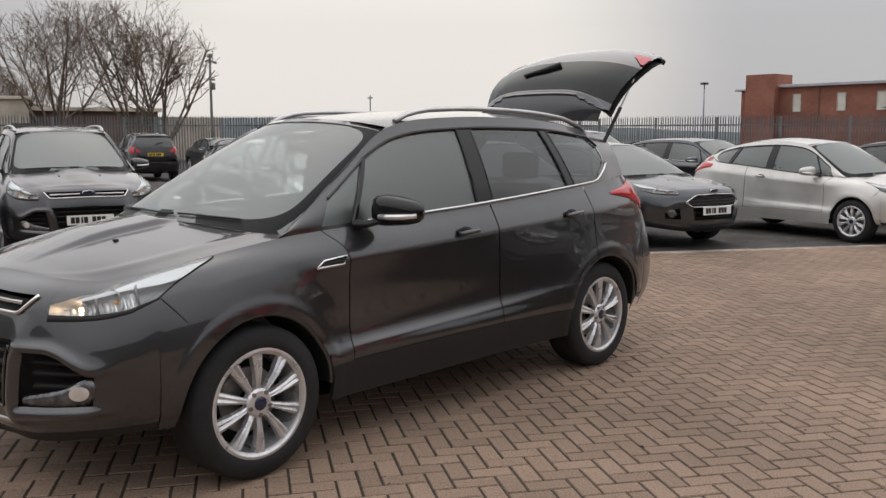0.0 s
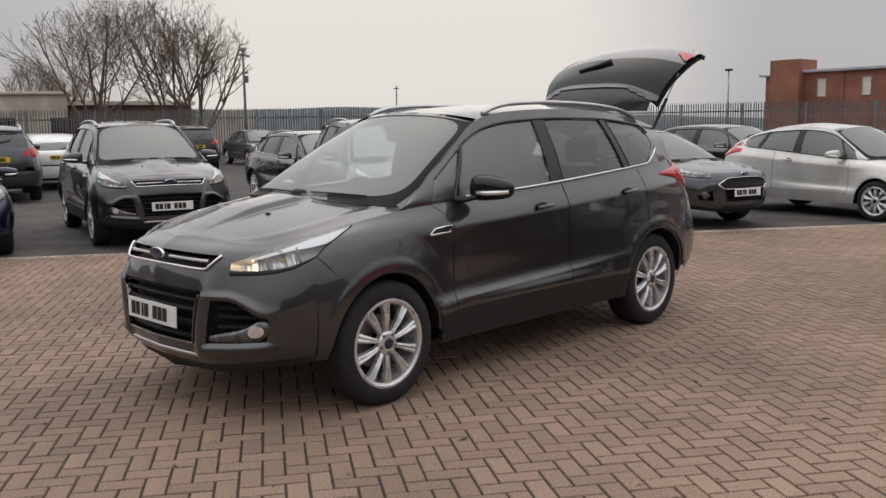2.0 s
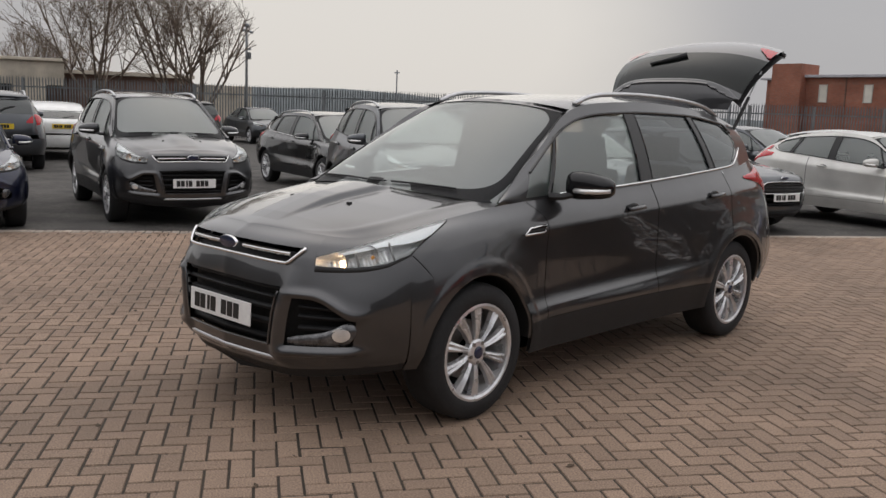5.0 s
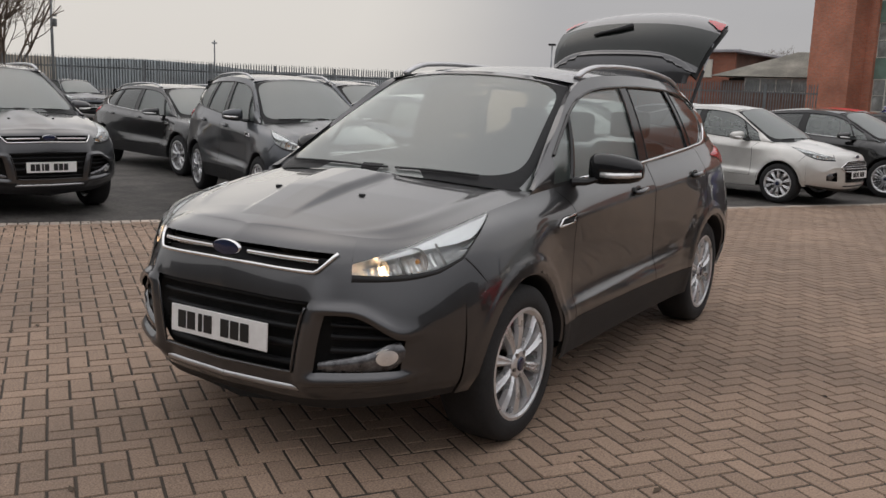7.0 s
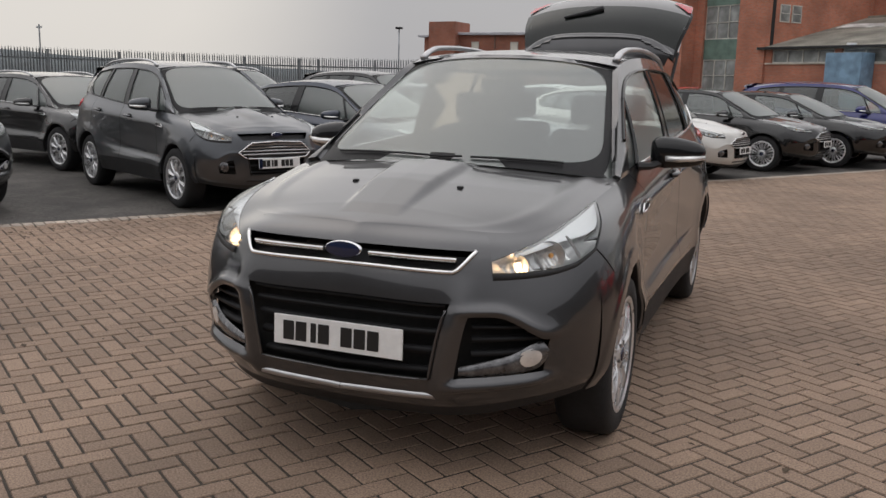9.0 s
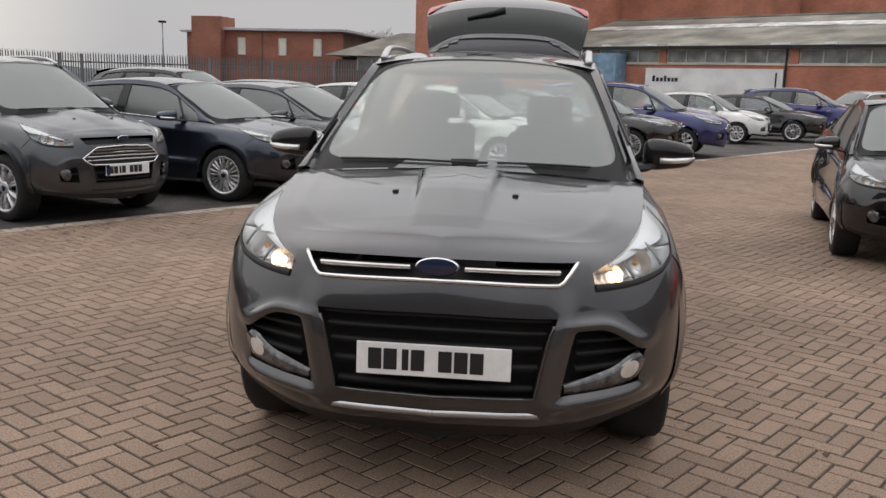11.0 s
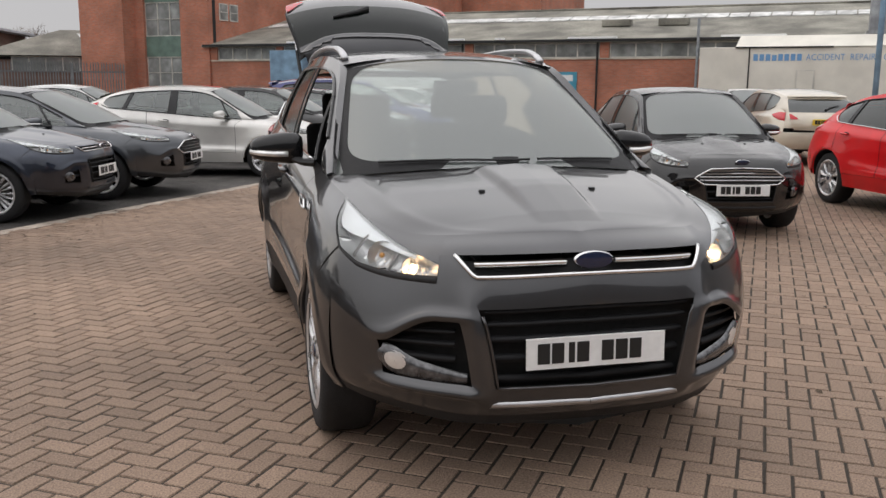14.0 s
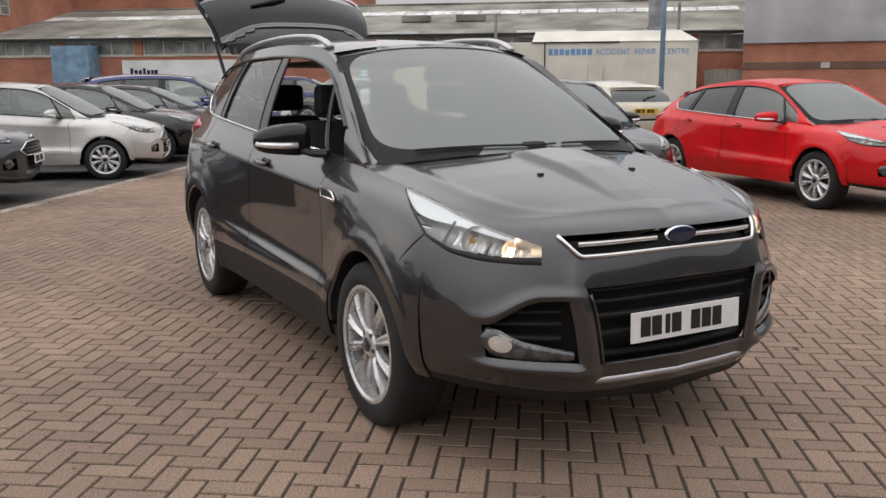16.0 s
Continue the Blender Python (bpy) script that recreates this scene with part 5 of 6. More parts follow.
M_BRICK = brick_mat("red_brick", (.51, .19, .115), (.42, .15, .09), (.30, .24, .20))
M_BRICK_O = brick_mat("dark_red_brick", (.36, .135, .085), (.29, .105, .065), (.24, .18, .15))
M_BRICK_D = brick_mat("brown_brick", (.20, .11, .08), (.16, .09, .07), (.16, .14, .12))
M_ROOF = node_mat("weathered_roof_sheet", (.235, .225, .19), rough=.9, grain=.25, grain_scale=14, stain=.4, stain_scale=.5, bump=.6, bump_scale=9)
M_SKYL = node_mat("rooflight_sheet", (.62, .62, .60), rough=.6, grain=.3, grain_scale=3, stain=.35, stain_scale=.8)
M_CONC = node_mat("pale_concrete", (.55, .49, .40), rough=.85, grain=.15, grain_scale=30, stain=.3, stain_scale=.6)
M_FRAME = node_mat("cream_window_frame", (.55, .53, .48), rough=.6, grain=.1, stain=.2)
M_PANE_B = node_mat("dull_window_pane", (.24, .25, .24), rough=.22, grain=.35, grain_scale=1.3, stain=.45, stain_scale=.9)
M_GREEN = node_mat("green_spandrel", (.13, .20, .165), rough=.5, stain=.2)
M_WHITE = node_mat("white_board", (.78, .78, .77), rough=.5, grain=.04, stain=.12, stain_scale=.8)
M_CREAM = node_mat("cream_steel", (.73, .70, .62), rough=.55, grain=.05, stain=.09, stain_scale=.9)
M_BLUEBOX = node_mat("blue_grey_steel", (.20, .32, .44), rough=.5, grain=.1, stain=.25)
M_TEXT = node_mat("faded_blue_lettering", (.16, .34, .60), rough=.6)
M_GALV = node_mat("galvanised_steel", (.30, .32, .34), rough=.5, metal=.5, grain=.15, grain_scale=30, stain=.3)
M_PALE = node_mat("dull_galvanised_pale", (.19, .20, .205), rough=.6, metal=.3, grain=.15, grain_scale=30, stain=.3)
M_CLAD = node_mat("grey_cladding", (.42, .42, .45), rough=.5, grain=.06, stain=.2, stain_scale=.5)
# near-black paints in unlit depth behind windows and openings; also plain dark trim
M_DARK = node_mat("shade_and_trim_black", (.02, .02, .02), rough=.9, grain=.2)
M_DOORB = node_mat("blue_door_paint", (.06, .30, .42), rough=.4, stain=.2)
SHED = pose(0, 50, 0, 0, 0, math.degrees(math.atan2(-15, 19)))


def thing_at(name, m, label, category, group="", kind=""):
    ob = tagged(new(name), label, category, group, kind)
    ob.matrix_world = m
    return ob


def window_parts(parent, x0, x1, y, z0, z1, panes, rows=1, frame=M_FRAME, pane=M_PANE_B, bar=.06):
    """A window in a wall at y: frame bars, and each pane set back."""
    w, h = (x1 - x0) / panes, (z1 - z0) / rows
    xs = sorted(v for k in range(panes + 1) for v in (x0 + k * w - bar / 2, x0 + k * w + bar / 2))
    zs = [z0, z0 + bar] + [v for k in range(1, rows) for v in (z0 + k * h - bar / 3, z0 + k * h + bar / 3)] + [z1 - bar, z1]
    bm = bmesh.new()
    grid = [[bm.verts.new((a, y - .06, b)) for b in zs] for a in xs]
    fs = [bm.faces.new((grid[i][j], grid[i + 1][j], grid[i + 1][j + 1], grid[i][j + 1])) for i in range(len(xs) - 1) for j in range(len(zs) - 1) if i % 2 == 0 or j % 2 == 0]
    r = bmesh.ops.extrude_face_region(bm, geom=fs)
    bmesh.ops.translate(bm, vec=(0, .12, 0), verts=[v for v in r["geom"] if isinstance(v, bmesh.types.BMVert)])
    bmesh.ops.delete(bm, geom=[v for v in bm.verts if not v.link_faces], context="VERTS")
    bmesh.ops.recalc_face_normals(bm, faces=bm.faces)
    f = part("window", bm, frame, parent)
    for k in range(panes):
        for q in range(rows):
            part("pane", box_bm(x0 + k * w + bar / 2, x0 + (k + 1) * w - bar / 2, y - .008, y + .008, z0 + q * h + .03, z0 + (q + 1) * h - .03), pane, f)
    return f


def slab(parent, name, pts, mat, thick=.12):
    bm = bmesh.new()
    f = bm.faces.new([bm.verts.new(p) for p in pts])
    r = bmesh.ops.extrude_face_region(bm, geom=[f])
    bmesh.ops.translate(bm, vec=(0, 0, -thick), verts=[v for v in r["geom"] if isinstance(v, bmesh.types.BMVert)])
    bmesh.ops.recalc_face_normals(bm, faces=bm.faces)
    return part(name, bm, mat, parent)


def long_shed():
    t = thing_at("workshop_building", SHED, "long red brick workshop with a sheet roof and window band", "building")
    L0, L1 = -.95, 40.0
    part("wall", box_bm(L0, L1, 0, .3, 0, 2.85), M_BRICK, t)
    part("end_wall", box_bm(L0, L0 + .3, .3, 18, 0, 3.6), M_BRICK, t)
    part("back_wall", box_bm(L0, L1, 17.7, 18, 0, 3.6), M_BRICK, t)
    # black backing puts the unlit room behind the window band into colour
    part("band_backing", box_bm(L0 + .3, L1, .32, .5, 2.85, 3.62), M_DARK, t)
    piers = [-.95, 3.6, 8.0, 15.2, 22.3, 29.0, 36.0, 40]
    for a in piers[:-1]:
        part("pier", box_bm(a, a + .45, -.02, .3, 2.85, 3.62), M_BRICK, t)
    for a, b in zip(piers, piers[1:]):
        n = max(3, round((b - a - .5) / 1.15))
        window_parts(t, a + .5, b - .05, .12, 2.87, 3.60, n, 1)
    part("sill_course", box_bm(L0, L1, -.06, .12, 2.80, 2.87), M_CONC, t)
    part("gutter", box_bm(L0 - .3, L1, -.42, -.28, 3.64, 3.76, .02), M_BLACK, t)
    # roof: lower slope, rooflights, upper slope, back slope
    z = lambda y: 3.72 + (y + .35) * .235
    slab(t, "roof", [(L0 - .4, -.35, z(-.35)), (L1, -.35, z(-.35)), (L1, 9.0, z(9.0)), (L0 - .4, 9.0, z(9.0))], M_ROOF)
    slab(t, "roof", [(L1, 9.0, z(9.0)), (L1, 18.4, 3.72), (L0 - .4, 18.4, 3.72), (L0 - .4, 9.0, z(9.0))][::-1], M_ROOF)
    rng = random.Random(8)
    a = L0 + .5
    while a < L1 - 1:
        w = rng.uniform(.9, 1.1)
        y0 = 5.2 + rng.uniform(-.08, .08)
        slab(t, "rooflight", [(a, y0, z(y0) + .05), (a + w, y0, z(y0) + .05), (a + w, y0 + 1.15, z(y0 + 1.15) + .05), (a, y0 + 1.15, z(y0 + 1.15) + .05)], M_SKYL, .04)
        a += w + .06
    for a, w in ((4.6, .5), (7.4, .6), (8.8, .6), (14.4, .9), (17.0, .5), (20.8, 2.4), (28.0, 2.8), (34.0, 3.0)):
        part("gutter_patch", box_bm(a, a + w, -.46, -.30, 3.76, 3.86, .01), M_WHITE, t)
    for a in (15.1, 22.2, 28.9):
        part("downpipe", tube_bm([(a, -.10, 0), (a, -.10, 3.62)], .055, 8), M_BLACK, t)
    part("roof_ridge", box_bm(L0 - .4, L1, 8.85, 9.15, z(9) - .02, z(9) + .08, .03), M_ROOF, t)
    for a in (21.6, 24.5):
        part("roof_cowl", box_bm(a, a + 1.5, 3.0, 3.6, z(3.2), z(3.2) + .35, .05), M_ROOF, t)
    d = thing_at("blue_door", SHED, "blue steel door in the brick workshop wall", "door")
    part("leaf", box_bm(20.0, 21.2, -.05, -.005, 0, 2.2), M_DOORB, d)
    part("sign", box_bm(20.2, 21.0, -.062, -.052, 1.75, 2.05), M_WHITE, d)
    s = thing_at("sign_board", SHED, "long white sign board with a dark border on the wall", "sign")
    part("board", box_bm(7.3, 15.0, -.10, -.02, .75, 2.62), M_WHITE, s)
    part("border", box_bm(14.62, 14.70, -.108, -.098, .95, 2.45), M_DARK, s)
    for k, (a, w) in enumerate(((7.75, .16), (7.98, .18), (8.22, .18), (8.46, .16), (8.68, .18), (8.92, .14), (9.10, .18))):
        part("lettering_bar", box_bm(a, a + w, -.108, -.099, 1.92, 2.12 + (.10 if k in (0, 3) else 0)), M_BADGE, s)
    b = thing_at("plant_cabinet", SHED, "blue grey steel plant cabinet against the wall", "cabinet")
    part("body", box_bm(3.9, 6.0, -1.1, -.03, 0, 3.35, .02), M_BLUEBOX, b)
    part("door", box_bm(4.0, 5.1, -1.13, -1.102, .1, 1.75, .01), M_BLUEBOX, b)


def tall_block():
    t = thing_at("brick_tower_block", SHED, "tall red brick block with green panelled windows", "building")
    H = 14.0
    part("stair_tower", box_bm(-9.8, -6.4, -1.2, 4.0, 0, H), M_BRICK, t)
    part("wall", box_bm(-6.4, -.95, .25, .55, 0, H), M_DARK, t)
    part("pier", box_bm(-3.0, -.95, -.15, .25, 0, H), M_BRICK, t)
    part("pier", box_bm(-6.4, -5.75, -.15, .25, 0, H), M_BRICK, t)
    for z0, z1 in ((1.2, 3.1), (4.3, 6.3), (7.5, 9.5), (10.7, 12.7)):
        window_parts(t, -5.75, -3.0, .10, z0, z1, 3, 2)
        part("spandrel", box_bm(-5.75, -3.0, .02, .25, z1, z1 + 1.2), M_GREEN, t)
    part("plinth", box_bm(-5.75, -3.0, .0, .25, 0, 1.2), M_BRICK, t)
    part("main_block", box_bm(-6.4, 13.5, 18.2, 30, 0, H - 1), M_BRICK, t)
    part("link_block", box_bm(-.95, 7.8, 9.4, 17.5, 3.0, 9.0), M_BRICK, t)
    part("back", box_bm(-9.7, -.95, .55, 12, 0, H - .2), M_BRICK, t)
    for y in (.95, 1.95):
        w = part("window", box_bm(-.95, -.90, y - .06, y + .76, 5.22, 6.22), M_FRAME, t)
        part("pane", box_bm(-.915, -.895, y, y + .70, 5.28, 5.70), M_PANE_B, w)
        part("pane", box_bm(-.915, -.895, y, y + .70, 5.74, 6.16), M_PANE_B, w)


def portable_cabin():
    t = thing_at("portable_cabin", SHED, "cream steel cabin with faded blue lettering and a low roof", "cabin")
    a, b, y0, y1 = 27.4, 36.2, -2.6, -.6
    part("body", box_bm(a, b, y0, y1, .0, 3.20, .03), M_CREAM, t)
    bm = bmesh.new()
    vs = [bm.verts.new(p) for p in ((a + 1.5, y0 - .05, 3.21), (b + .05, y0 - .05, 3.21), (b - .7, y0 + .9, 3.72), (a + 1.6, y0 + .9, 3.72), (a + 1.5, y1, 3.21), (b + .05, y1, 3.21))]
    for q in ((0, 1, 2, 3), (3, 2, 5, 4), (1, 5, 2), (0, 3, 4)):
        bm.faces.new([vs[i] for i in q])
    part("cabin_roof", bm, M_CREAM, t)
    part("joint_strip", box_bm(a + 2.05, a + 2.11, y0 - .02, y0 - .002, 0, 3.15), M_DARK, t)
    part("eave_strip", box_bm(a + 1.5, a + 5.4, y0 - .06, y0 - .003, 3.15, 3.215), M_DARK, t)
    part("hatch_frame", box_bm(a + 4.0, a + 4.75, y0 - .03, y0 - .003, 1.2, 2.25, .01), M_FRAME, t)
    part("hatch", box_bm(a + 4.06, a + 4.69, y0 - .04, y0 - .031, 1.26, 2.19), M_CREAM, t)
    for k in range(8):
        w = .22
        part("lettering_bar", box_bm(a + 2.25 + k * .25, a + 2.25 + k * .25 + w * .85, y0 - .014, y0 - .003, 2.62, 2.90 if k != 3 else 2.86), M_TEXT, t)
    for word, x in (("ACCIDENT", a + 4.35), ("REPAIR", a + 6.05), ("CENTRE", a + 7.30)):
        cu = bpy.data.curves.new("lettering", "FONT")
        cu.body, cu.size, cu.extrude = word, .36, .004
        cu.space_character = 1.08
        ob = attach(new("lettering", cu), t)
        ob.matrix_local = Matrix.Translation((x, y0 - .008, 2.64)) @ pose(0, 0, 0, 90) @ Matrix.Diagonal((.80, 1, 1, 1))
        cu.materials.append(M_TEXT)
    f = thing_at("flue_duct", SHED, "wide galvanised flue duct above the cabin", "duct")
    part("pipe", tube_bm([(34.4, -1.3, 3.4), (34.4, -1.3, 9.0)], .33, 16), M_GALV, f)
    part("collar", lathe_bm([(.345, 0), (.40, .0), (.40, .12), (.345, .12)], "Z", 20), M_GALV, f).matrix_local = Matrix.Translation((34.4, -1.3, 3.75))
    for x, h in ((27.0, 4.6), (35.5, 5.0)):
        g = thing_at("vent_pipe", SHED, "thin galvanised vent pipe", "pipe", group="vent pipes")
        part("pipe", tube_bm([(x, -.5, 0), (x, -.5, h)], .07, 8), M_GALV, g)


def flat_office():
    t = thing_at("office_building", pose(-29.6, 70.7, 0, 0, 0, -6) @ Matrix.Diagonal((1.19, 1.19, 1.11, 1)), "flat-roofed red brick office with a square stack", "building")
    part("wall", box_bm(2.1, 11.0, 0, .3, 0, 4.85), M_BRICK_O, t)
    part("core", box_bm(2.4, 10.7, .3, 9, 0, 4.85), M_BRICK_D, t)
    part("chimney_block", box_bm(0, 2.2, -.8, 1.6, 0, 5.85), M_BRICK_O, t)
    part("wing", box_bm(-.9, .3, .2, 7, 0, 4.7), M_BRICK_O, t)
    part("roof", box_bm(1.9, 11.4, -.35, 9.3, 4.85, 5.05, .03), M_CLAD, t)
    part("wing_roof", box_bm(-1.3, .1, -.1, 7.2, 4.70, 4.85, .02), M_CLAD, t)
    part("corner", box_bm(5.0, 5.08, -.05, 0, 0, 4.85), M_BRICK_D, t)
    for x in (3.2, 6.3, 8.9):
        window_parts(t, x, x + .55, -.005, 3.05, 4.35, 1, 1, bar=.05, pane=M_CREAM)


def low_shed():
    t = thing_at("store_shed", pose(-14.75, 59.3, 0, 0, 0, -4) @ Matrix.Diagonal((1.15, 1.15, 1.08, 1)), "low store shed with a hipped sheet roof", "building")
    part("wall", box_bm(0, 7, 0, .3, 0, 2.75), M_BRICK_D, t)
    # core coloured near-black for the unlit inside of the shed
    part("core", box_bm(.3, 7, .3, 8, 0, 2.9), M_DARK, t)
    window_parts(t, 1.4, 6.8, -.02, 2.05, 2.95, 6, 1)
    bm = bmesh.new()
    vs = [bm.verts.new(p) for p in ((-.6, -.5, 3.0), (7.2, -.5, 3.0), (7.2, 8.5, 3.0), (-.6, 8.5, 3.0), (3.2, 4, 4.75), (7.2, 4, 4.75))]
    for q in ((0, 1, 5, 4), (1, 2, 5), (2, 3, 4, 5), (3, 0, 4), (3, 2, 1, 0)):
        bm.faces.new([vs[i] for i in q])
    part("roof", bm, M_ROOF, t)
    z = lambda y: 3.0 + (y + .5) * .389
    slab(t, "rooflight", [(4.6, 2.6, z(2.6) + .05), (7.1, 2.6, z(2.6) + .05), (7.1, 3.3, z(3.3) + .05), (4.3, 3.3, z(3.3) + .05)], M_SKYL, .03)


def right_block():
    A, B = Vector((28.6, 24.6, 0)), Vector((37.0, 13.5, 0))
    d = (B - A)
    t = thing_at("brick_annexe", pose(A.x, A.y, 0, 0, 0, math.degrees(math.atan2(d.y, d.x))), "red brick annexe with grey cladding above", "building")
    L = d.length
    part("wall", box_bm(0, L, 0, 12, 0, 3.05), M_BRICK, t)
    part("dark_course", box_bm(0, L, -.03, 0, 1.95, 2.25), M_BRICK_D, t)
    part("cladding", box_bm(-.02, L + .1, -.12, 12, 3.06, 5.6, .02), M_CLAD, t)
    for x in (3.2, 6.5):
        part("wall_vent", box_bm(x, x + .35, -.06, 0, 1.98, 2.22, .01), M_FRAME, t)
    f = thing_at("timber_fence", SHED, "weathered timber fence beside the cabin", "fence")
    for k in range(14):
        part("board", box_bm(36.6 + k * .2, 36.78 + k * .2, -2.0, -1.96, 0, 1.95 + .02 * (k % 3)), M_ROOF, f)


def left_depot():
    t = thing_at("depot_building", pose(-46.0, 14.5, 0, 0, 0, math.degrees(math.atan2(.92, .39))), "pale concrete depot with dark openings", "building")
    part("lintel", box_bm(-16, 2.2, 0, 1.0, 2.2, 3.45, .02), M_CONC, t)
    part("pillar", box_bm(-.4, 1.3, -.03, 1.0, 0, 2.2), M_CONC, t)
    part("pillar", box_bm(-9.0, -7.6, -.03, 1.0, 0, 2.2), M_CONC, t)
    # dark sheet painting the shade inside the openings, no real shutter
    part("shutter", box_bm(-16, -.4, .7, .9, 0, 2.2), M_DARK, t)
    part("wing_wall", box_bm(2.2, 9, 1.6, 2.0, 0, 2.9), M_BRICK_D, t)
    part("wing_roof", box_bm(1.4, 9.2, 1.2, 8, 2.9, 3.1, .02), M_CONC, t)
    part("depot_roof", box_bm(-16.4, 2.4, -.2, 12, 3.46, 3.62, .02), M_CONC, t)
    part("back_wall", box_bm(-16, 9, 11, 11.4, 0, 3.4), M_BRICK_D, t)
    part("panel", box_bm(9.2, 12.5, 1.2, 1.5, 0, 2.6, .02), M_CONC, t)


long_shed()
tall_block()
portable_cabin()
flat_office()
low_shed()
right_block()
left_depot()

# ---- fence, posts and masts ----
FENCE = [(-38.5, 3.0), (-31.0, 16.0), (-20.0, 33.0), (-4.5, 36.5)]


def palisade():
    t = tagged(new("palisade_fence"), "grey galvanised steel palisade fence with pointed pales", "fence")
    bm = bmesh.new()
    prof = [(-.026, .0), (-.017, .012), (-.008, .0), (.008, .0), (.017, .012), (.026, .0)]
    lo = [bm.verts.new((x, y, .06)) for x, y in prof]
    hi = [bm.verts.new((x, y, 2.26)) for x, y in prof]
    tips = [bm.verts.new((x, .004, 2.40)) for x in (-.017, 0, .017)]
    for k in range(5):
        bm.faces.new((lo[k], lo[k + 1], hi[k + 1], hi[k]))
    bm.faces.new((hi[0], hi[1], hi[2], tips[0]))
    bm.faces.new((hi[2], hi[3], tips[1]))
    bm.faces.new((hi[3], hi[4], hi[5], tips[2]))
    me = bpy.data.meshes.new("pale")
    bm.to_mesh(me)
    bm.free()
    me.materials.append(M_PALE)
    post = bpy.data.meshes.new("fence_post")
    bm = box_bm(-.05, .05, -.03, .03, 0, 2.3)
    bm.to_mesh(post)
    bm.free()
    post.materials.append(M_PALE)
    for (x0, y0), (x1, y1) in zip(FENCE, FENCE[1:]):
        a, b = Vector((x0, y0, 0)), Vector((x1, y1, 0))
        d = b - a
        turn = math.degrees(math.atan2(d.y, d.x))
        n = int(d.length / .112)
        if x0 == -31.0:
            # the stretch furthest off, as one mesh
            V, F = [], []
            src = [v.co.copy() for v in me.vertices]
            for k in range(n):
                p = a + d * ((k + .5) / n)
                m = pose(p.x, p.y, random.uniform(-.01, .01), 0, random.uniform(-.5, .5), turn)
                F += [tuple(len(V) + i for i in f.vertices) for f in me.polygons]
                V += [m @ c for c in src]
            tagged(attach(new("pale_run", mesh_of("pale_run", V, F, M_PALE, False)), t), "far run of grey steel pales", kind="stuff")
            n = 0
        for k in range(n):
            p = a + d * ((k + .5) / n)
            ob = attach(new("pale", me), t)
            ob.matrix_local = pose(p.x, p.y, random.uniform(-.01, .01), 0, random.uniform(-.5, .5), turn)
        for k in range(int(d.length / 2.75) + 1):
            p = a + d * min(1, k * 2.75 / d.length)
            attach(new("fence_post", post), t).matrix_local = pose(p.x, p.y, 0, 0, 0, turn)
        for z in (.45, 1.95):
            r = part("rail", box_bm(0, d.length, .02, .06, z - .03, z + .03), M_PALE, t)
            r.matrix_local = pose(a.x, a.y, 0, 0, 0, turn)


palisade()


def lamp_post(x, y, h, label):
    t = tagged(new("street_lamp"), label, "lamp post")
    part("column", tube_bm([(0, 0, 0), (0, 0, h * .5), (0, 0, h)], [.07, .055, .045], 10), M_GALV, t, smooth=True)
    part("head", box_bm(-.26, .26, -.16, .16, h - .02, h + .12, .05), M_BLACK, t)
    t.matrix_world = pose(x, y, 0, 0, 0, 20)
    return t


lamp_post(-25.4, 54.0, 4.95, "slim grey lamp post with a flat head")


def camera_mast(x, y, h):
    t = tagged(new("camera_mast"), "slim grey steel mast with a camera head and brackets", "mast")
    part("column", tube_bm([(0, 0, 0), (0, 0, h * .45), (0, 0, h)], [.085, .07, .055], 10), M_PALE, t, smooth=True)
    part("head", box_bm(-.10, .14, -.10, .10, h - .05, h + .14, .05), M_GALV, t)
    part("camera", tube_bm([(.10, 0, h - .22), (.34, 0, h - .30)], [.07, .06], 10), M_GALV, t, smooth=True)
    part("camera", tube_bm([(-.08, 0, h - .16), (-.26, 0, h - .22)], [.06, .05], 10), M_GALV, t, smooth=True)
    part("bracket", box_bm(-.06, .24, -.05, .05, h - 1.15, h - 1.05, .02), M_PALE, t)
    part("box", box_bm(.05, .22, -.09, .09, h - 1.6, h - 1.25, .03), M_PALE, t)
    t.matrix_world = pose(x, y, 0, 0, 0, 30)


camera_mast(-35.06, 21.33, 5.37)
t = tagged(new("steel_mast"), "tall blue grey steel mast", "mast")
part("column", tube_bm([(0, 0, 0), (0, 0, 9.5)], .10, 12), M_BLUEBOX, t, smooth=True)
part("arm", tube_bm([(0, 0, 5.2), (-.55, 0, 5.25)], .05, 8), M_BLACK, t)
t.matrix_world = pose(21.6, 22.0, 0)
t = tagged(new("thin_mast"), "thin pole with a small crosspiece behind the fence", "mast")
part("column", tube_bm([(0, 0, 0), (0, 0, 4.6)], .05, 8), M_GALV, t)
part("cross_piece", box_bm(-.25, .25, -.04, .04, 4.35, 4.45), M_GALV, t)
t.matrix_world = pose(-48.0, 43.7, 0)

# ---- bare trees ----
M_BARK = node_mat("winter_bark", (.17, .13, .10), rough=.9, grain=.3, grain_scale=25, stain=.3, stain_scale=3, bump=.5, bump_scale=40)


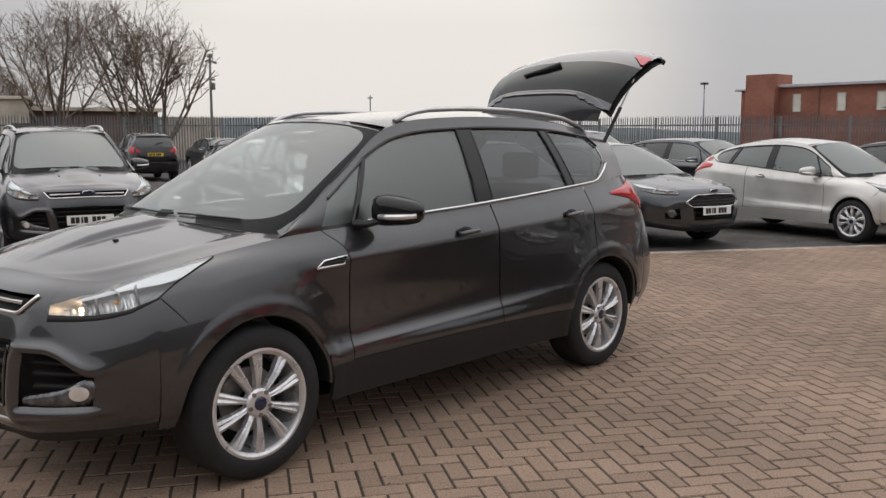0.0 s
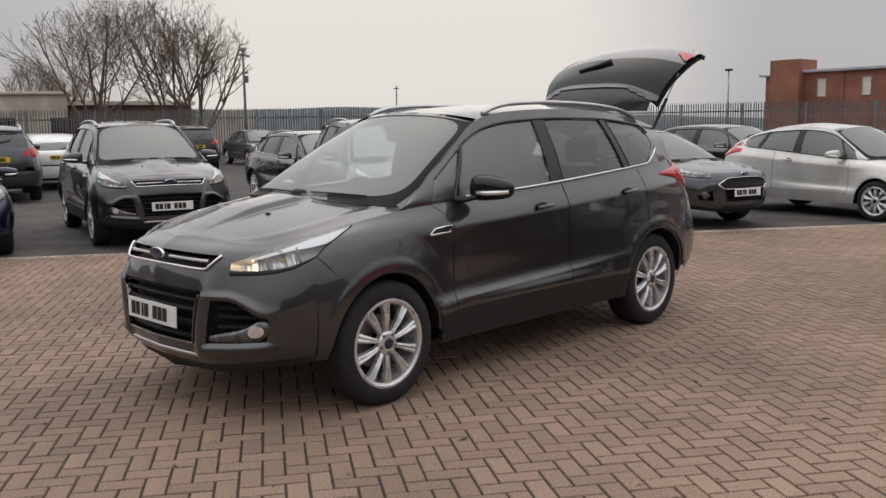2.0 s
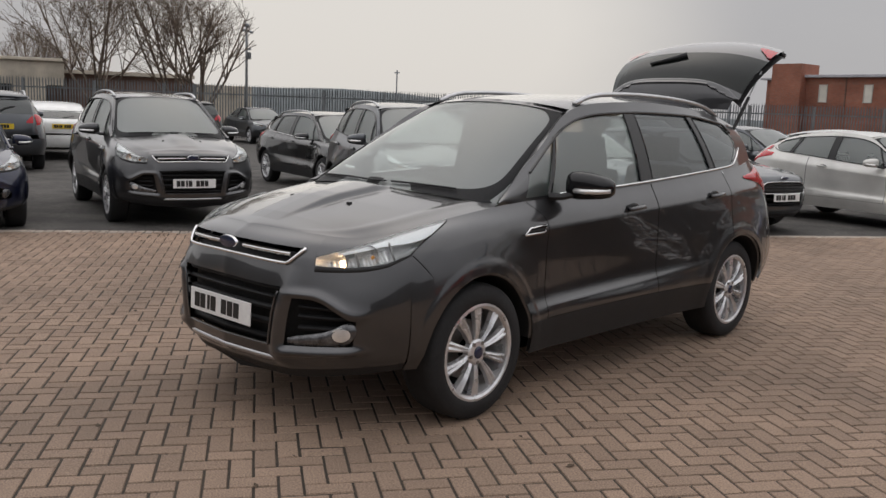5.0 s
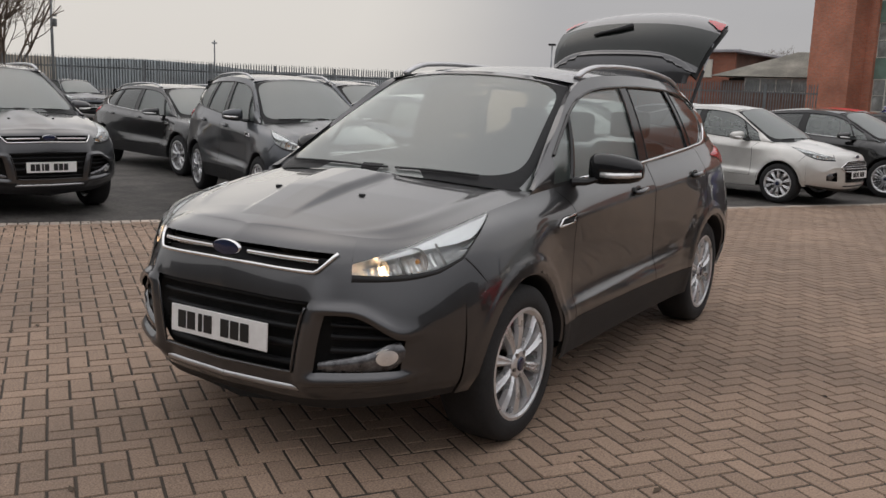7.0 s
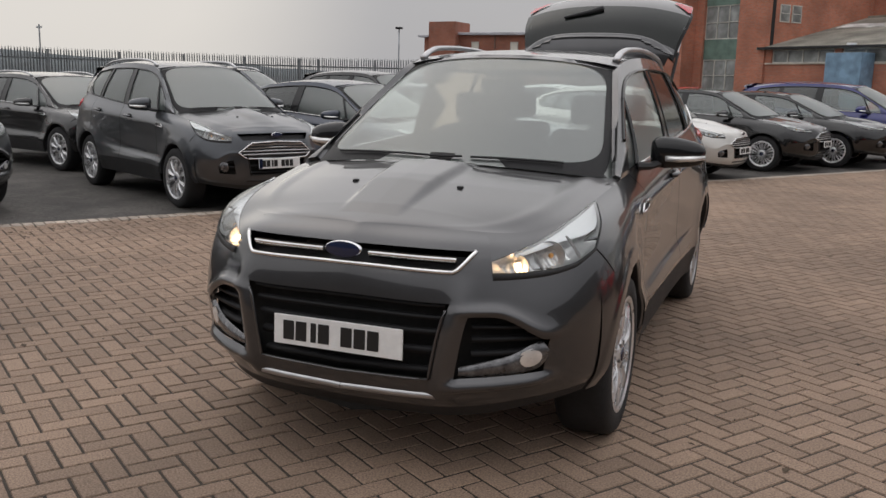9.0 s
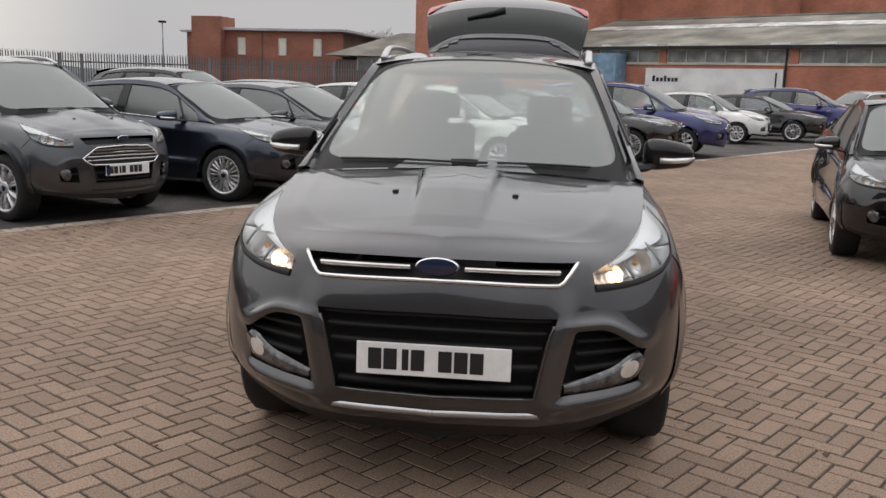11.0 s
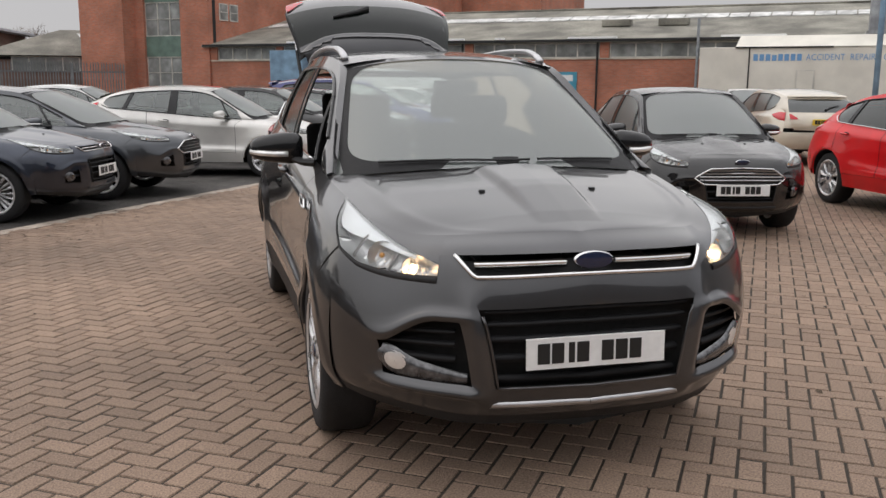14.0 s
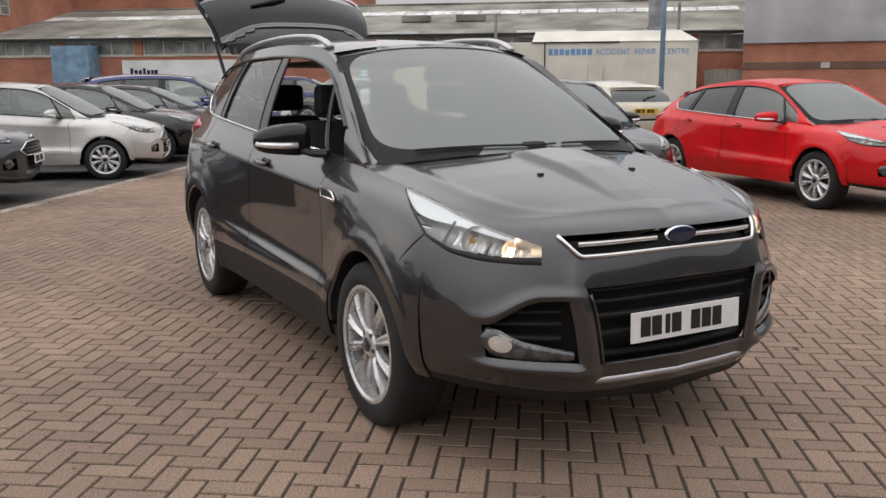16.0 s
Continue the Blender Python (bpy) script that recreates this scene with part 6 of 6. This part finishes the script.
def bare_tree(x, y, height, width, seed, label, trunk=1.2):
    """A leafless tree: a short trunk that forks into limbs, which fork again to fine twigs inside a domed crown."""
    rng = random.Random(seed)
    meshes = {"trunk": ([], []), "crown": ([], [])}
    mid, rx, rz = height * .53, width / 2, height * .48
    lump = [(rng.uniform(0, 6.28), rng.uniform(2, 4), rng.uniform(.05, .13)) for _ in range(4)]

    def room(p):
        a = math.atan2(p.y, p.x)
        k = 1 + sum(w * math.sin(f * a + ph + p.z) for ph, f, w in lump)
        return ((p.x / (rx * k)) ** 2 + (p.y / (rx * k)) ** 2 + ((p.z - mid) / (rz * k)) ** 2)

    def limb(p, d, length, r, depth):
        V, F = meshes["trunk" if depth < 2 else "crown"]
        n = 5 if depth < 3 else 3
        sides = 7 if depth < 2 else 4 if depth < 4 else 3
        prev, q = None, p.copy()
        for i in range(n + 1):
            rr = max(r * (1 - .55 * i / n), .0055)
            a = d.cross(Vector((.3, .5, 1))).normalized()
            b = a.cross(d).normalized()
            ring = []
            for k in range(sides):
                ring.append(len(V))
                V.append(q + rr * (a * math.cos(2 * math.pi * k / sides) + b * math.sin(2 * math.pi * k / sides)))
            if prev:
                for k in range(sides):
                    F.append((prev[k], prev[(k + 1) % sides], ring[(k + 1) % sides], ring[k]))
            prev = ring
            if i == n or (depth and room(q) > 1.0):
                return
            bend = .10 if depth < 2 else .20
            d = (d + Vector((rng.uniform(-bend, bend), rng.uniform(-bend, bend), rng.uniform(-.03, .14)))).normalized()
            q = q + d * (length / n)
            if depth and depth < 6 and i > 0:
                for _ in range(2 if depth < 4 else rng.choice((1, 1, 2))):
                    side = Vector((rng.uniform(-1, 1), rng.uniform(-1, 1), rng.uniform(-.35, .45)))
                    side = (side - d * side.dot(d)).normalized()
                    nd = (d * rng.uniform(.7, 1.1) + side * rng.uniform(.45, .95)).normalized()
                    if rng.random() < (1, 1, .95, .85, .62, .40)[depth - 1]:
                        limb(q.copy(), nd, length * rng.uniform(.42, .62), rr * rng.uniform(.40, .58), depth + 1)

    limb(Vector((0, 0, -.05)), Vector((rng.uniform(-.06, .06), rng.uniform(-.06, .06), 1)).normalized(), trunk, .13, 0)
    for k in range(8):
        a = 2 * math.pi * k / 8 + rng.uniform(-.35, .35)
        lean = (.25, .75, .5, 1.0)[k % 4] * rng.uniform(.8, 1.15)
        limb(Vector((0, 0, trunk * rng.uniform(.72, .98))), Vector((math.cos(a) * lean, math.sin(a) * lean, 1)).normalized(), height * rng.uniform(.60, .78), rng.uniform(.05, .07), 1)
    ob = tagged(new("bare_tree"), label, "tree")
    for key, (V, F) in meshes.items():
        attach(new(key, mesh_of(key, V, F, M_BARK, False)), ob)
    ob.location = (x, y, YARD_Z)


bare_tree(-34.8, 13.5, 6.9, 7.0, 4, "leafless spreading tree with many fine twigs")
bare_tree(-33.4, 16.4, 7.3, 4.8, 9, "leafless tree with an upright crown beside the fence")
bare_tree(-32.8, 17.4, 6.8, 4.6, 14, "leafless tree with low branches beside the fence")
bare_tree(-49.8, 16.5, 5.4, 3.6, 21, "smaller leafless tree behind the depot")
bare_tree(-49.0, 18.6, 5.0, 3.4, 33, "smaller leafless tree behind the depot")
bare_tree(-15.2, 78.4, 6.0, 4.4, 41, "leafless tree behind the store shed")

# ---- distant rise behind the fence ----
M_HILL = node_mat("distant_hillside", (.075, .090, .095), rough=.95, grain=.25, grain_scale=.05, stain=.25, stain_scale=.012)
V, F = [], []
for i in range(121):
    a = radians(60 + i * 1.3)
    h = 1.5 + 5.0 * max(0, math.sin((i - 38) / 60 * math.pi)) ** 1.2 if 38 < i < 98 else 1.5
    h += 1.0 * noise.noise((i * .17, 3, 1)) + .4 * noise.noise((i * .7, 1, 5))
    for r, z in ((150, -.02), (190, h * .6), (240, h), (300, h * .6)):
        V.append((math.cos(a) * r, math.sin(a) * r, z))
for i in range(120):
    for k in range(3):
        F.append((i * 4 + k, i * 4 + k + 1, i * 4 + k + 5, i * 4 + k + 4))
tagged(new("distant_hill", mesh_of("distant_hill", V, F, M_HILL)), "hazy blue grey rise of ground beyond the fence", "hill", kind="structure")


def unseen_wall(name, x0, x1, y0, y1, h):
    """A plain wall added out of view, so that the car bodies reflect dark."""
    bm = box_bm(x0, x1, y0, y1, 0, h)
    bm2 = box_bm(x0 - .06, x1 + .06, y0 - .06, y1 + .06, h, h + .25, 0, 2, bm)
    return tagged(part(name, bm2, M_UNSEEN_WALL), "plain dark grey wall, added out of view to darken reflections", "wall", kind="structure")


M_UNSEEN_WALL = node_mat("unseen_wall_grey", (.16, .165, .17), rough=.6, grain=.1, grain_scale=30, stain=.2, stain_scale=.6)
# both are invented: they cut the low sky out of the paint's reflections
unseen_wall("wall_south", -46, 24, -19.5, -19.0, 5.0)
unseen_wall("wall_east", 23.7, 24.2, -18.9, 8.0, 5.0)

# ---- cars ----


def model(wb, fo, ro, half, belt, roof, r):
    k = r / .345
    return dict(ymap=((-2.25, -wb / 2 - fo), (-1.765, -wb / 2 - .42 * k), (-.925, -wb / 2 + .42 * k), (.925, wb / 2 - .42 * k), (1.765, wb / 2 + .42 * k), (2.28, wb / 2 + ro)),
                zmap=((0, 0), (.345, r), (.747, .747 * k), (1.115, belt), (1.66, roof)), xs=half / .918, hub_z=r, tyre_r=r)


SUV = dict()
CROSSOVER = model(2.50, .80, .78, .875, 1.09, 1.64, .335)
HATCH = dict(model(2.65, .88, .83, .905, .965, 1.46, .320), drop=.15, rise=.05)
RED_HATCH = dict(model(2.72, .88, .83, .905, .965, 1.46, .325), drop=.12)
SMALL = dict(model(2.49, .85, .70, .855, .955, 1.47, .305), drop=.12, rise=.085)
ESTATE = dict(model(2.85, .95, 1.00, .915, .965, 1.46, .330), drop=.05)
SALOON = dict(model(2.85, .95, 1.00, .915, .955, 1.43, .330), drop=.17)
MPV = model(2.85, .95, 1.00, .930, 1.05, 1.64, .335)
P_DARKGREY = paint("dark_grey_paint", (0.057, 0.057, 0.060), .75, .30, 1.0)
P_BLACK = paint("black_paint", (0.0035, 0.0035, 0.004), .0, .4)
P_NAVY = paint("navy_paint", (0.010, 0.014, 0.042), .6, .34)
P_BLUE = paint("deep_blue_paint", (0.014, 0.018, 0.12), .35)
P_SILVER = paint("silver_paint", (0.62, 0.61, 0.58), .40)
P_WHITE = paint("white_paint", (0.78, 0.78, 0.76), 0.0)
P_RED = paint("red_paint", (0.66, 0.006, 0.010), 0.0, .42, .45)
P_BEIGE = paint("pale_gold_paint", (0.56, 0.51, 0.42), .3)
P_GUN = paint("gunmetal_paint", (0.075, 0.081, 0.090), .85, .34, .85)
P_SLATE = paint("slate_blue_paint", (0.034, 0.042, 0.062), .85, .34, .9)
M_RIM_D = node_mat("dark_alloy", (.22, .22, .23), rough=.3, metal=.8, stain=.2)

Car("suv_car", "dark grey compact SUV with its tailgate raised", "car", (0, 0), -90, P_DARKGREY, fine=1.5, gate_open=True, lit=True, mirror_mat=M_GLOSSBLACK)
R = "cars in the parked row"
Car("suv_car", "dark grey SUV parked nose out beside the paving", "car", (-8.28, 1.84), -16, P_DARKGREY, fine=.7, group=R, **SUV)
Car("hatchback_car", "navy blue hatchback parked beside the dark grey SUV", "car", (-8.75, -.80), -16, P_NAVY, fine=.6, rails=False, group=R, grille="wide", **SMALL)
Car("crossover_car", "gunmetal grey crossover with roof rails and wide grille", "car", (-5.69, 4.45), -26.6, P_GUN, fine=.8, group=R, grille="wide_slot", blue=True, tint=False, chrome_line=False, **CROSSOVER)
Car("hatchback_car", "dark slate blue hatchback with a bright window line", "car", (-4.52, 6.41), -15, P_SLATE, fine=.8, rails=False, group=R, spokes=20, **HATCH)
Car("saloon_car", "dark grey saloon with a wide mesh grille", "car", (-3.71, 8.25), -16, P_GUN, fine=.7, rails=False, group=R, grille="dark", **SALOON)
Car("hatchback_car", "silver three-door small hatchback with alloy wheels", "car", (-1.35, 10.71), -15, P_SILVER, fine=.8, doors=3, rails=False, group=R, grille="wide", tint=False, chrome_line=False, **SMALL)
Car("hatchback_car", "black hatchback with multi-spoke wheels", "car", (-.18, 13.20), -15, P_BLACK, fine=.6, rails=False, group=R, spokes=20, grille="wide", **HATCH)
Car("estate_car", "black large hatchback with bright daytime lamps", "car", (.95, 14.95), -15, P_BLACK, fine=.6, rails=False, group=R, spokes=20, **SALOON)
Car("people_carrier", "deep blue people carrier", "car", (2.25, 16.60), -15, P_BLUE, fine=.6, rails=False, group=R, grille="wide", **MPV)
Car("hatchback_car", "white small hatchback in the far row", "car", (4.90, 22.8), -18, P_WHITE, fine=.5, rails=False, group=R, **SMALL)
Car("estate_car", "black saloon in the far row", "car", (6.85, 24.9), -18, P_BLACK, fine=.5, rails=False, group=R, spokes=20, **SALOON)
Car("suv_car", "deep blue SUV in the far row", "car", (9.3, 28.0), -18, P_BLUE, fine=.5, group=R, **SUV)
Car("suv_car", "white SUV parked before the workshop", "car", (13.2, 33.5), -150, P_WHITE, fine=.5, group=R)
B = "cars in the back row"
Car("estate_car", "black estate car with polished wheels", "car", (-9.95, 6.55), -15, P_BLACK, fine=.7, group=B, **ESTATE)
Car("estate_car", "black estate with bright roof rails", "car", (-9.1, 10.2), -15, P_BLACK, fine=.5, group=B, **MPV)
Car("crossover_car", "black crossover with a sticker in its window", "car", (-7.0, 12.6), -15, P_BLACK, fine=.5, rails=False, group=B, **CROSSOVER)
Car("estate_car", "grey estate in the back row", "car", (-5.6, 15.2), -15, P_GUN, fine=.5, rails=False, group=B, **ESTATE)
Car("hatchback_car", "white hatchback in the back row", "car", (-4.2, 17.6), -15, P_WHITE, fine=.5, rails=False, group=B, **HATCH)
Car("hatchback_car", "red hatchback in the back row", "car", (-1.2, 21.6), -15, P_RED, fine=.5, rails=False, group=B, **HATCH)
G = "cars by the fence"
Car("suv_car", "dark SUV seen from behind", "car", (-17.6, 3.0), 163, P_GUN, fine=.6, group=G, **SUV)
Car("hatchback_car", "white hatchback seen from behind with red lamps", "car", (-20.6, 5.6), 163, P_WHITE, fine=.6, rails=False, group=G, **HATCH)
Car("suv_car", "black SUV parked by the fence", "car", (-25.5, 12.4), 163, P_BLACK, fine=.5, rails=False, group=G, **CROSSOVER)
Car("hatchback_car", "grey hatchback parked before the fence", "car", (-27.9, 17.1), -14, P_GUN, fine=.5, rails=False, group=G, **HATCH)
Car("hatchback_car", "dark hatchback by the fence", "car", (-25.5, 6.8), 163, P_NAVY, fine=.5, rails=False, group=G, **HATCH)
S = "cars on the paving"
Car("hatchback_car", "black small hatchback standing on the paving", "car", (4.12, 4.56), -102, P_BLACK, fine=.8, rails=False, group=S, grille="wide", tint=False, chrome_line=False, **SMALL)
Car("hatchback_car", "bright red hatchback standing on the paving", "car", (7.13, 3.38), -98, P_RED, fine=.8, rails=False, group=S, **RED_HATCH)
Car("estate_car", "pale gold estate with a yellow rear plate", "car", (10.6, 11.6), 72, P_BEIGE, fine=.7, rails=False, group=S, tint=False, chrome_line=False, **ESTATE)
Car("hatchback_car", "white hatchback behind the pale gold estate", "car", (12.4, 19.0), 70, P_WHITE, fine=.5, rails=False, group=S, **HATCH)
Car("hatchback_car", "silver hatchback facing the paving", "car", (15.5, 20.5), -120, P_SILVER, fine=.5, rails=False, group=S, **HATCH)

# ---- single paving blocks where the camera passes nearest, last in the file ----


def near_blocks():
    ca, cn, al = NEAR_BLOCKS
    turn = math.atan2(PAVE_D.y, PAVE_D.x)
    variants = []
    for k in range(4):
        bm = bmesh.new()
        w = random.Random(k)
        t = [bm.verts.new((sx * (.0968 - .005), sy * (.0468 - .005), w.uniform(-.0006, .0006))) for sx, sy in ((-1, -1), (1, -1), (1, 1), (-1, 1))]
        l = [bm.verts.new((sx * .0968, sy * .0468, -.009)) for sx, sy in ((-1, -1), (1, -1), (1, 1), (-1, 1))]
        bm.faces.new(t)
        for i in range(4):
            bm.faces.new((l[i], l[(i + 1) % 4], t[(i + 1) % 4], t[i]))
        me = bpy.data.meshes.new("block")
        bm.to_mesh(me)
        bm.free()
        me.materials.append(M_BLOCK)
        variants.append(me)
    w = random.Random(11)
    for a, n, lie in zip(ca, cn, al):
        p = PAVE_P + PAVE_D * float(a) + PAVE_N * float(n + .12)
        ob = attach(new("block", variants[w.randrange(4)]), pavement)
        ob.matrix_local = Matrix.Translation((p.x, p.y, w.gauss(0, .0007))) @ Matrix.Rotation(turn + (0 if lie else math.pi / 2) + (math.pi if w.random() < .5 else 0), 4, "Z")


near_blocks()
